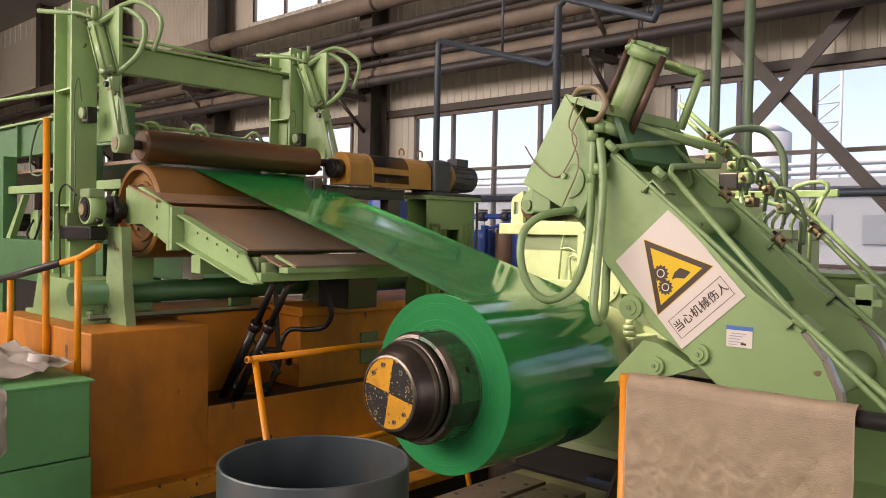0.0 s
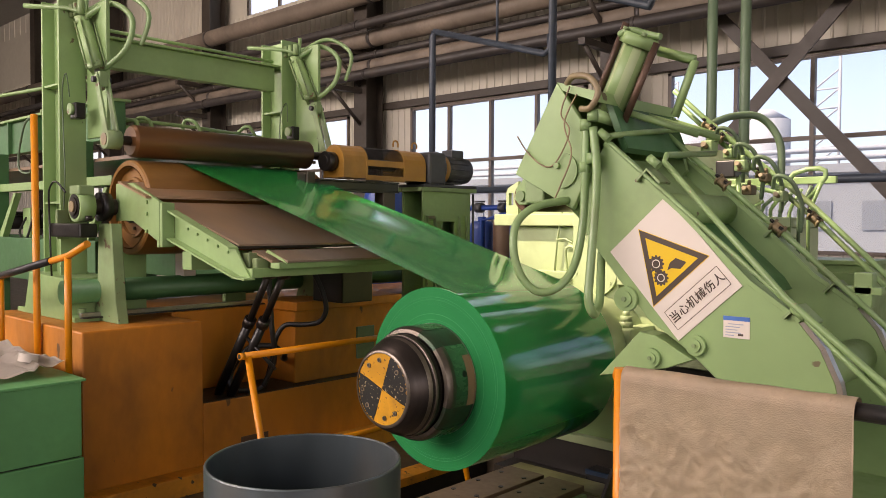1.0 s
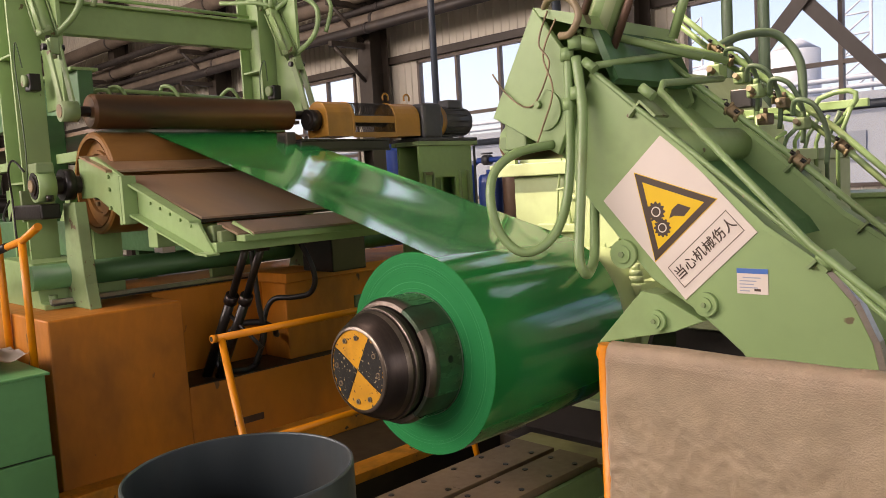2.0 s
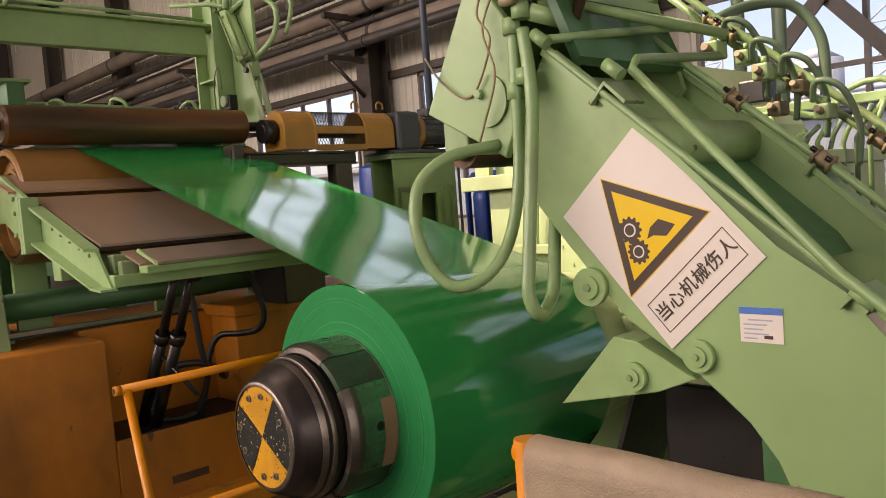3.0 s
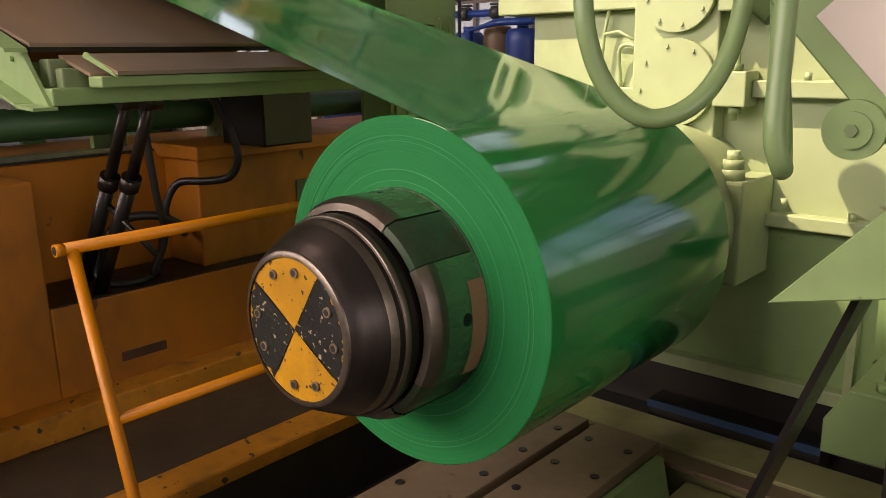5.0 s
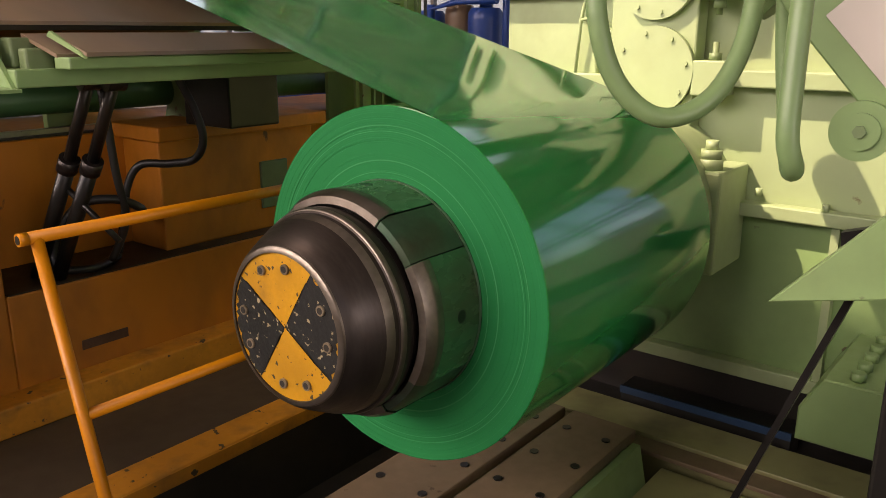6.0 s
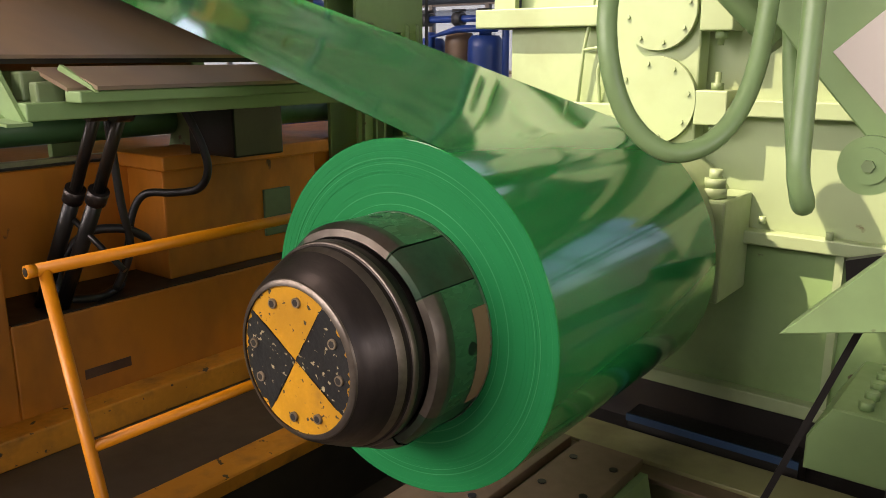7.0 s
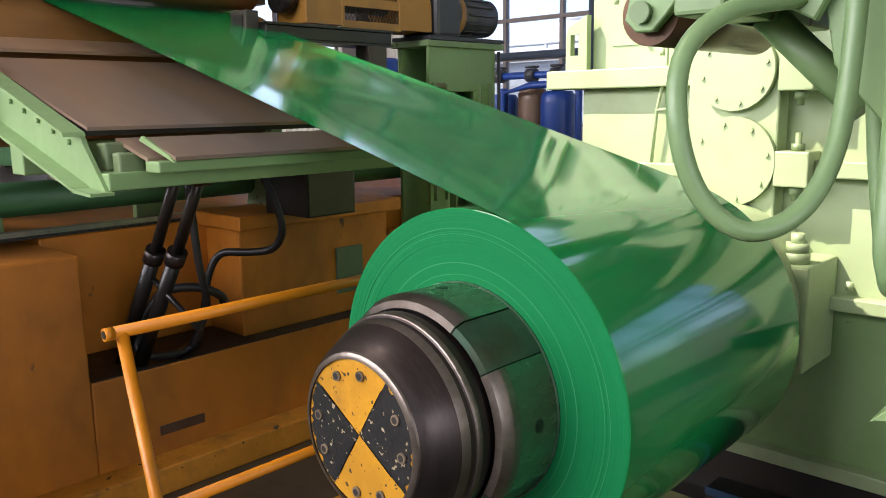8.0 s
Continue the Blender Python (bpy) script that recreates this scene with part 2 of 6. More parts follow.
STRIP_GREEN = gloss_green("coated_sheet_green", (0.002, 0.255, 0.058), 0.09)
COIL_EDGE = gloss_green("coil_edge_green", (0.003, 0.2, 0.058), 0.5, line=1)
GLASS = bpy.data.materials.new("dusty_window_glass")
GLASS.use_nodes = True
gn, gl = GLASS.node_tree.nodes, GLASS.node_tree.links
g_clear, g_dust, g_mix = gn.new("ShaderNodeBsdfTransparent"), gn.new("ShaderNodeBsdfTranslucent"), gn.new("ShaderNodeMixShader")
g_clear.inputs["Color"].default_value = (0.93, 0.96, 0.97, 1)
g_dust.inputs["Color"].default_value = (0.85, 0.87, 0.88, 1)
g_noise = gn.new("ShaderNodeTexNoise")
g_noise.inputs["Scale"].default_value = 1.3
g_range = gn.new("ShaderNodeMapRange")
g_range.inputs["To Min"].default_value, g_range.inputs["To Max"].default_value = 0.02, 0.09
gl.new(g_noise.outputs["Fac"], g_range.inputs["Value"])
gl.new(g_range.outputs[0], g_mix.inputs["Fac"])
gl.new(g_clear.outputs[0], g_mix.inputs[1])
gl.new(g_dust.outputs[0], g_mix.inputs[2])
gl.new(g_mix.outputs[0], gn["Material Output"].inputs["Surface"])


# ---- building tools ----
def box(bm, lo, hi, bevel=0.0):
    geo = bmesh.ops.create_cube(bm, size=1)
    vs = geo["verts"]
    for v in vs:
        v.co = Vector([(lo[i] + hi[i]) / 2 + v.co[i] * (hi[i] - lo[i]) for i in range(3)])
    if bevel:
        es = list({e for v in vs for e in v.link_edges})
        bmesh.ops.bevel(bm, geom=es, offset=bevel, segments=2, affect="EDGES", profile=0.5)


def slab(bm, outline, a, b, axis="y", bevel=0.0):
    """A plate: a flat outline of (x, z), (x, y) or (y, z) pairs, given thickness from a to b along the axis."""
    put = {"y": lambda p, d: (p[0], d, p[1]), "z": lambda p, d: (p[0], p[1], d), "x": lambda p, d: (d, p[0], p[1])}[axis]
    low = [bm.verts.new(put(p, a)) for p in outline]
    top = [bm.verts.new(put(p, b)) for p in outline]
    n = len(outline)
    fs = [bm.faces.new(low), bm.faces.new(top[::-1])]
    fs += [bm.faces.new((low[i], top[i], top[(i + 1) % n], low[(i + 1) % n])) for i in range(n)]
    bmesh.ops.recalc_face_normals(bm, faces=fs)
    if bevel:
        es = [e for e in fs[0].edges] + [e for e in fs[1].edges]
        bmesh.ops.bevel(bm, geom=es, offset=bevel, segments=1, affect="EDGES")


def rod(bm, p, q, r, seg=16, r2=None, cap=True):
    """A round bar from p to q."""
    p, q = Vector(p), Vector(q)
    r2 = r if r2 is None else r2
    turn = (q - p).to_track_quat("Z", "Y")
    rings = []
    for at, rr in ((p, r), (q, r2)):
        rings.append([bm.verts.new(at + turn @ Vector((rr * math.cos(2 * math.pi * i / seg), rr * math.sin(2 * math.pi * i / seg), 0))) for i in range(seg)])
    for i in range(seg):
        f = bm.faces.new((rings[0][i], rings[0][(i + 1) % seg], rings[1][(i + 1) % seg], rings[1][i]))
        f.smooth = True
    if cap:
        bm.faces.new(rings[0][::-1])
        bm.faces.new(rings[1])


def curve_points(pts, steps=6):
    """A smooth line through the points."""
    pts = [Vector(p) for p in pts]
    out = []
    for i in range(len(pts) - 1):
        a, b, c, d = pts[max(i - 1, 0)], pts[i], pts[i + 1], pts[min(i + 2, len(pts) - 1)]
        for k in range(steps):
            t = k / steps
            out.append(0.5 * ((2 * b) + (c - a) * t + (2 * a - 5 * b + 4 * c - d) * t * t + (3 * b - a - 3 * c + d) * t ** 3))
    return out + [pts[-1]]


def hose(bm, pts, r, seg=10, steps=6):
    """A round hose or bent pipe through the points."""
    line = curve_points(pts, steps) if steps > 1 else [Vector(p) for p in pts]
    rings, side = [], None
    for i, p in enumerate(line):
        way = (line[min(i + 1, len(line) - 1)] - line[max(i - 1, 0)]).normalized()
        side = way.orthogonal() if side is None else side - way * side.dot(way)
        side.normalize()
        up = way.cross(side)
        rings.append([bm.verts.new(p + r * (side * math.cos(2 * math.pi * k / seg) + up * math.sin(2 * math.pi * k / seg))) for k in range(seg)])
    for a, b in zip(rings, rings[1:]):
        for k in range(seg):
            f = bm.faces.new((a[k], a[(k + 1) % seg], b[(k + 1) % seg], b[k]))
            f.smooth = True
    bm.faces.new(rings[0][::-1])
    bm.faces.new(rings[-1])


def lathe(bm, profile, seg=96, a0=0.0, a1=360.0, sharp=35):
    """Turns (radius, y) pairs round the y axis."""
    full = abs(a1 - a0) >= 359.9
    n = seg if full else seg + 1
    rows = []
    for r, y in profile:
        row = []
        for i in range(n):
            a = radians(a0 + (a1 - a0) * i / seg)
            row.append(bm.verts.new((r * math.sin(a), y, r * math.cos(a))))
        rows.append(row)
    fs = []
    for j in range(len(rows) - 1):
        for i in range(seg):
            k = (i + 1) % n
            fs.append(bm.faces.new((rows[j][i], rows[j + 1][i], rows[j + 1][k], rows[j][k])))
    for f in fs:
        f.smooth = True
    bm.normal_update()
    bmesh.ops.recalc_face_normals(bm, faces=fs)
    for e in bm.edges:
        if len(e.link_faces) == 2 and e.calc_face_angle(0) > radians(sharp):
            e.smooth = False
    return fs


def thing(name, label, category, at=(0, 0, 0), group="", kind=""):
    """An Empty at the base of a thing that parents its parts."""
    ob = new(name)
    ob.empty_display_size = 0.1
    ob.location = at
    return tagged(ob, label, category, group, kind)


def base_of(ob):
    return Vector(ob.location) if ob.parent is None else base_of(ob.parent)


def part(name, bm, mat, parent, label="", local=False):
    """Links a bmesh, built at its place in the world, as one mesh under a thing or part."""
    if not local:
        bmesh.ops.translate(bm, verts=bm.verts, vec=-base_of(parent))
    me = bpy.data.meshes.new(name)
    bm.to_mesh(me)
    bm.free()
    me.materials.append(mat)
    ob = new(name, me)
    ob.parent = parent
    return tagged(ob, label)


def solo(name, bm, mat, label, category, at=(0, 0, 0), kind="", group=""):
    """A thing of one mesh."""
    bmesh.ops.translate(bm, verts=bm.verts, vec=-Vector(at))
    me = bpy.data.meshes.new(name)
    bm.to_mesh(me)
    bm.free()
    me.materials.append(mat)
    ob = new(name, me)
    ob.location = at
    return tagged(ob, label, category, group, kind)


def boxed(name, lo, hi, mat, parent, bevel=0.0, label=""):
    bm = bmesh.new()
    box(bm, lo, hi, bevel)
    return part(name, bm, mat, parent, label)


def plated(name, outline, a, b, mat, parent, axis="y", bevel=0.0, label=""):
    bm = bmesh.new()
    slab(bm, outline, a, b, axis, bevel)
    return part(name, bm, mat, parent, label)


def rodded(name, p, q, r, mat, parent, seg=16, label="", r2=None):
    bm = bmesh.new()
    rod(bm, p, q, r, seg, r2)
    return part(name, bm, mat, parent, label)


def hosed(name, pts, r, mat, parent, label="", steps=6, seg=10):
    bm = bmesh.new()
    hose(bm, pts, r, seg, steps)
    return part(name, bm, mat, parent, label)


def hexed(name, at, way, r, h, mat, parent, label=""):
    """A hexagonal bolt head or nut."""
    at = Vector(at)
    return rodded(name, at, at + Vector(way).normalized() * h, r, mat, parent, 6, label)


# ---- large structure ----
WALL_Y = 11.8
PITCH = 6.1
COLUMNS = [-36.6, -30.5, -24.4, -18.4, -12.2, -6.1, 0.0, 6.1, 12.2]
X0, X1, Y0 = -42.0, 14.0, -9.0


def floor_and_pit():
    bm = bmesh.new()
    px0, px1, py0, py1 = -3.48, -0.3, 2.55, 5.0
    for lo, hi in (((X0, Y0), (px0, WALL_Y)), ((px1, Y0), (X1, WALL_Y)), ((px0, Y0), (px1, py0)), ((px0, py1), (px1, WALL_Y))):
        box(bm, (*lo, -0.6), (*hi, 0))
    solo("floor", bm, CONCRETE, "oily dark concrete workshop floor with paint spots", "floor", kind="structure")
    # pit floor and lining are blackened, the pit's shade put into the colour
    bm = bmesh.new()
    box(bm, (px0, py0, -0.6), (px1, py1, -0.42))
    solo("pit_floor", bm, PIT, "oily floor of the coil car pit, blackened to hold its shade", "floor", kind="structure")
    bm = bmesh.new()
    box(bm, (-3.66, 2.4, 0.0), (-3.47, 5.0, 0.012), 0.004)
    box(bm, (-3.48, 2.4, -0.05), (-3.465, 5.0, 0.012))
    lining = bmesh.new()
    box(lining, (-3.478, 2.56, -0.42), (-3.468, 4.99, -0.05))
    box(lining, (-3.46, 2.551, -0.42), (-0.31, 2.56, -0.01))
    solo("pit_lining", lining, PIT, "black sheet lining the coil car pit to hold its shade", "pit wall", kind="structure")
    solo("kerb", bm, KERB_PAINT, "worn orange painted kerb along the coil pit", "kerb", kind="structure")


def wall_panel(bm, x0, x1, z0, z1, y=WALL_Y, step=0.19):
    """Ribbed cladding sheet in front of a flat back."""
    box(bm, (x0, y, z0), (x1, y + 0.1, z1))
    x = x0 + 0.05
    while x < x1 - 0.05:
        slab(bm, [(x, y), (x + 0.05, y), (x + 0.036, y - 0.022), (x + 0.014, y - 0.022)], z0, z1, "z")
        x += step


SILL, HEAD = 1.5, 4.32
BAYS = [(-29.6, -25.3), (-23.4, -19.4), (-17.4, -13.3), (-11.29, -6.95), (-5.42, -1.0), (1.0, 5.2), (7.0, 11.3)]


def back_wall():
    bm = bmesh.new()
    wall_panel(bm, X0, X1, 0, SILL)
    wall_panel(bm, X0, X1, HEAD, 7.3)
    wall_panel(bm, X0, X1, 9.3, 10.0, step=0.6)
    edges = [X0] + [v for b in BAYS for v in b] + [X1]
    for a, b in zip(edges[::2], edges[1::2]):
        wall_panel(bm, a, b, SILL, HEAD)
        box(bm, (a, WALL_Y, 7.3), (b, WALL_Y + 0.1, 9.3))
    for a, b in BAYS[:2]:
        wall_panel(bm, a, b, 7.3, 9.3)
    solo("wall_north", bm, CLADDING, "beige ribbed metal cladding wall of the works hall", "wall", kind="structure")
    for k, (a, b) in enumerate(BAYS):
        w = thing("window_%d" % (k + 1), "long window band with brown frames and dusty panes", "window", ((a + b) / 2, WALL_Y, SILL), kind="structure")
        y = WALL_Y
        for lo, hi in (((a, y - 0.05, HEAD - 0.05), (b, y + 0.06, HEAD)), ((a, y - 0.05, SILL), (b, y + 0.06, SILL + 0.05)), ((a, y - 0.05, SILL), (a + 0.06, y + 0.06, HEAD)), ((b - 0.06, y - 0.05, SILL), (b, y + 0.06, HEAD))):
            boxed("window_frame", lo, hi, FRAME_BROWN, w)
        n = 4
        for i in range(1, n):
            x = a + (b - a) * i / n
            boxed("mullion", (x - 0.03, y - 0.04, SILL + 0.05), (x + 0.03, y + 0.05, HEAD - 0.05), FRAME_BROWN, w)
        for z in (2.55, 3.15):
            boxed("transom", (a + 0.06, y - 0.035, z - 0.03), (b - 0.06, y + 0.045, z + 0.03), FRAME_BROWN, w)
        for i in range(n):
            x, x2 = a + (b - a) * i / n + 0.03, a + (b - a) * (i + 1) / n - 0.03
            p = boxed("pane", (x, y, SILL + 0.05), (x2, y + 0.008, HEAD - 0.05), GLASS, w)
            p.visible_shadow = False
        if k < 2:
            continue
        bm = bmesh.new()
        for i in range(4):
            x = a + (b - a) * i / 3
            box(bm, (x - 0.05, y, 7.3), (x + 0.03, y + 0.06, 9.3))
        box(bm, (a, y, 8.27), (b, y + 0.06, 8.33))
        solo("clerestory_%d" % (k + 1), bm, FRAME_BROWN, "brown frame of a high clerestory window", "window", kind="structure")
    for k, (a, b) in enumerate(BAYS[2:]):
        opening_lamp("clerestory_light", ((a + b) / 2, WALL_Y + 0.13, 8.3), (0, -1, -0.15), b - a, 1.9, 10, (0.72, 0.9, 1.0))
    # girts over the windows
    bm = bmesh.new()
    box(bm, (X0, WALL_Y - 0.12, HEAD + 0.02), (X1, WALL_Y - 0.03, HEAD + 0.17), 0.01)
    box(bm, (X0, WALL_Y - 0.12, 6.05), (X1, WALL_Y - 0.03, 6.2), 0.01)
    solo("trim", bm, BROWN_STEEL, "dark brown girt rails along the cladding", "trim", kind="structure")


def wall_column(x):
    c = thing("steel_column", "dark brown painted steel wall column", "column", (x, 11.4, 0), "wall columns", "structure")
    boxed("flange", (x - 0.2, 11.15, 0), (x + 0.2, 11.175, 10), BROWN_STEEL, c)
    boxed("flange", (x - 0.2, 11.6, 0), (x + 0.2, 11.625, 10), BROWN_STEEL, c)
    boxed("web", (x - 0.015, 11.175, 0), (x + 0.015, 11.6, 10), BROWN_STEEL, c)
    for z in (4.75, 5.55):
        boxed("bracket", (x - 0.06, 10.3, z - 0.1), (x + 0.06, 11.15, z), BROWN_STEEL, c)
        bm = bmesh.new()
        rod(bm, (x, 10.4, z - 0.1), (x, 11.15, z - 0.75), 0.04, 8)
        part("strut", bm, BROWN_STEEL, c)


def other_walls():
    bm = bmesh.new()
    box(bm, (X0 - 0.2, Y0, 0), (X0, WALL_Y, 10))
    solo("wall_west", bm, CLADDING, "beige metal end wall of the hall", "wall", kind="structure")
    bm = bmesh.new()
    box(bm, (X1, Y0, 0), (X1 + 0.2, -6.6, 10))
    box(bm, (X1, 1.6, 0), (X1 + 0.2, WALL_Y, 10))
    box(bm, (X1, -6.6, 6.7), (X1 + 0.2, 1.6, 10))
    solo("wall_east", bm, CLADDING, "unseen beige end wall, added with an opening for a fill lamp", "wall", kind="structure")
    bm = bmesh.new()
    y = Y0
    box(bm, (X0, y - 0.2, 0), (X1, y, 4.8))
    box(bm, (X0, y - 0.2, 9.0), (X1, y, 10))
    for x in np.arange(X0, X1 + 0.1, 4.0):
        box(bm, (x - 0.4, y - 0.2, 4.8), (x + 0.4, y, 9.0))
    solo("wall_south", bm, CLADDING, "unseen beige side wall, added with openings for fill lamps", "wall", kind="structure")
    # fill lamps set in the openings of this unseen, added wall
    for x in (-22.0, -18.0, -14.0, -10.0, -6.0, -2.0):
        opening_lamp("window_light", (x, y - 0.05, 6.9), (0, 1, -0.3), 3.2, 4.0, 195, (0.97, 0.97, 1.0))
    # fill lamp in the added gate opening of the unseen east wall
    opening_lamp("east_fill_light", (X1 - 0.05, -2.5, 3.6), (-1, 0.1, -0.06), 8.0, 6.0, 200, (0.97, 0.97, 1.0))
    # unseen roof, added; its single opening aims the sun at the gearbox
    bm = bmesh.new()
    z0, z1 = 10.0, 10.15
    sx0, sx1, sy0, sy1 = -8.7, -4.9, -0.75, 1.7
    box(bm, (X0, Y0, z0), (sx0, WALL_Y, z1))
    box(bm, (sx1, Y0, z0), (X1, WALL_Y, z1))
    box(bm, (sx0, Y0, z0), (sx1, sy0, z1))
    box(bm, (sx0, sy1, z0), (sx1, WALL_Y, z1))
    solo("ceiling", bm, ROOF, "unseen grey roof, added with one opening that aims the sun", "ceiling", kind="structure")


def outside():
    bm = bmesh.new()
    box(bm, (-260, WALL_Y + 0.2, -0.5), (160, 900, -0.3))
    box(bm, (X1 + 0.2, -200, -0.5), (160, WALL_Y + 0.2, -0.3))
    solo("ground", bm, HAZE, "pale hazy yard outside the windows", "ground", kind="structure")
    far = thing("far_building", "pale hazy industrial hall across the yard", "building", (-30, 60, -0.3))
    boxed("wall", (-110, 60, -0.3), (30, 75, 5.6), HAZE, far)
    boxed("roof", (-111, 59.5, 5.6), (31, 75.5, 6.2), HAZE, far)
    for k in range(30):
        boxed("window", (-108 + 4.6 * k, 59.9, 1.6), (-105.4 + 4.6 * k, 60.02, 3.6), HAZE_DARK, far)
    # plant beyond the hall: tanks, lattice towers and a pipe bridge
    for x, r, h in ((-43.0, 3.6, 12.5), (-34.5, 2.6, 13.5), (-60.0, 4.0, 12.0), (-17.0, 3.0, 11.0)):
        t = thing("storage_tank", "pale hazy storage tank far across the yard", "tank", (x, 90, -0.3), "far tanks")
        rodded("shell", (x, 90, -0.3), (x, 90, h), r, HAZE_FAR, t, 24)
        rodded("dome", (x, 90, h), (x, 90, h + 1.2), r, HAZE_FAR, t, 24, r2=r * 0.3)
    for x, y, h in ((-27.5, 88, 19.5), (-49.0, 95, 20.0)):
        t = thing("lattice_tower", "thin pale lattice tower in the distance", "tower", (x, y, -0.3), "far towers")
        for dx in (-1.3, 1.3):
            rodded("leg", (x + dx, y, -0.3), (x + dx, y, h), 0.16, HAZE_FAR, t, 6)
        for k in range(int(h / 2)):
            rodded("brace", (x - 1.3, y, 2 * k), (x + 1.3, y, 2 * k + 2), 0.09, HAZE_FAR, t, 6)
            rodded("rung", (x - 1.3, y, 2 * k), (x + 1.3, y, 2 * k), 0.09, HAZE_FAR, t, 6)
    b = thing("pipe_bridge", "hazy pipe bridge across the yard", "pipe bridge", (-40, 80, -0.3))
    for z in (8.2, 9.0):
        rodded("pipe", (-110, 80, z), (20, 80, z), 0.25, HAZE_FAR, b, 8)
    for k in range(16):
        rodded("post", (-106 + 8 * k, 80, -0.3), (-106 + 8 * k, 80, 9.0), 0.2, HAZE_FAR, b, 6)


def wall_pipes():
    for name, z, y, r, mat, lab in (("duct_pipe", 5.68, 10.95, 0.17, DUCT, "large dusty insulated pipe along the wall"), ("duct_pipe", 5.12, 10.95, 0.14, DUCT, "dusty brown pipe along the wall"),
                                    ("duct_pipe", 5.38, 11.05, 0.07, DUCT_DARK, "dark thin pipe along the wall"), ("duct_pipe", 4.93, 10.75, 0.10, DUCT_DARK, "dark pipe along the wall"),
                                    ("duct_pipe", 5.85, 10.5, 0.09, DUCT_DARK, "dark pipe along the wall"), ("duct_pipe", 6.6, 10.9, 0.2, DUCT, "large dusty insulated pipe along the wall")):
        p = thing(name, lab, "pipe", (-12, y, z), "wall pipes")
        rodded("tube", (X0 + 1, y, z), (X1 - 1, y, z), r, mat, p, 20)
        for x in COLUMNS:
            rodded("clamp", (x + 0.6, y, z), (x + 0.68, y, z), r + 0.012, DUCT_DARK, p, 20)
    # thin blue-grey service pipe frame
    p = thing("service_pipe", "thin blue-grey service pipe bent across the hall", "pipe", (-7.7, 8.6, 0))
    hosed("riser", [(-7.7, 8.7, 0), (-7.7, 8.7, 4.72), (-7.66, 8.7, 4.8)], 0.05, BLUE_GREY, p, steps=1)
    hosed("header", [(-7.66, 8.7, 4.8), (-5.55, 8.6, 4.16), (-5.46, 8.6, 4.2), (-5.46, 8.6, 4.4)], 0.045, BLUE_GREY, p, steps=1)
    hosed("riser", [(-5.42, 8.6, 0), (-5.42, 8.6, 4.9), (-5.3, 8.6, 5.0), (-3.9, 8.4, 4.45), (-3.85, 8.4, 4.6)], 0.055, BLUE_GREY, p, steps=1)
    hosed("hanger", [(-6.4, 8.65, 4.42), (-6.4, 8.65, 5.6)], 0.02, BLUE_GREY, p, steps=1)
    for x, y in ((-2.75, 7.56), (-2.45, 7.64)):
        s = thing("service_post", "grey-green painted vertical service pipe", "pipe", (x, y, 0), "service posts")
        rodded("tube", (x, y, 0), (x, y, 6.5), 0.05, POST_GREEN, s, 16)
        rodded("collar", (x, y, 2.5), (x, y, 2.62), 0.07, POST_GREEN, s, 16)


def cross_brace():
    b = thing("cross_brace", "dark brown diagonal steel cross bracing before the windows", "bracing", (-3.2, 11.35, 1.0), kind="structure")
    for p, q in (((-4.6, 5.2), (0.0, 0.0)), ((-1.6, 6.0), (-5.9, 1.3))):
        a, c = Vector((p[0], 0, p[1])), Vector((q[0], 0, q[1]))
        n = (c - a).normalized().cross(Vector((0, 1, 0))) * 0.09
        y0 = 11.25 if p[0] < -3 else 11.18
        plated("diagonal", [(a.x + n.x, a.z + n.z), (c.x + n.x, c.z + n.z), (c.x - n.x, c.z - n.z), (a.x - n.x, a.z - n.z)], y0, y0 + 0.04, BROWN_STEEL, b)


floor_and_pit()
back_wall()
for cx in COLUMNS:
    wall_column(cx)
other_walls()
outside()
wall_pipes()
cross_brace()

# ---- the coil, its mandrel and the strip ----
AX, AZ, R_COIL, R_BORE = -2.216, 1.07, 0.498, 0.304
Y_NEAR, Y_FAR = 3.05, 4.10
DRUM_X, DRUM_Z, R_DRUM = -5.0, 2.02, 0.352


def green_coil():
    c = thing("steel_coil", "glossy green colour-coated steel coil on the mandrel", "steel coil", (AX, Y_NEAR, AZ))
    w = Y_FAR - Y_NEAR
    bm = bmesh.new()
    lathe(bm, [(R_COIL - 0.002, 0.002), (R_COIL, 0.004), (R_COIL, w - 0.004), (R_COIL - 0.002, w - 0.002)], 128)
    part("outer_wrap", bm, STRIP_GREEN, c, local=True)
    # wound edges: wraps stand slightly in and out
    for y, s in ((0.0, 1), (w, -1)):
        bm = bmesh.new()
        rnd = random.Random(5)
        prof, r = [], R_BORE
        while r < R_COIL - 0.002:
            d = rnd.choice((0, 0, 0, 0.0005, -0.0004, 0.0010)) if r > 0.40 else rnd.choice((0, 0, 0.0003))
            prof += [(r, y + s * (0.002 + d)), (min(r + 0.0052, R_COIL - 0.002), y + s * (0.002 + d))]
            r += 0.0055
        lathe(bm, prof, 96)
        part("wound_edge", bm, COIL_EDGE, c, "matt green edge of the wound sheet layers", local=True)
    bm = bmesh.new()
    lathe(bm, [(R_BORE, 0.002), (R_BORE, w - 0.002)], 96)
    part("inner_wrap", bm, STRIP_GREEN, c, local=True)
    return c


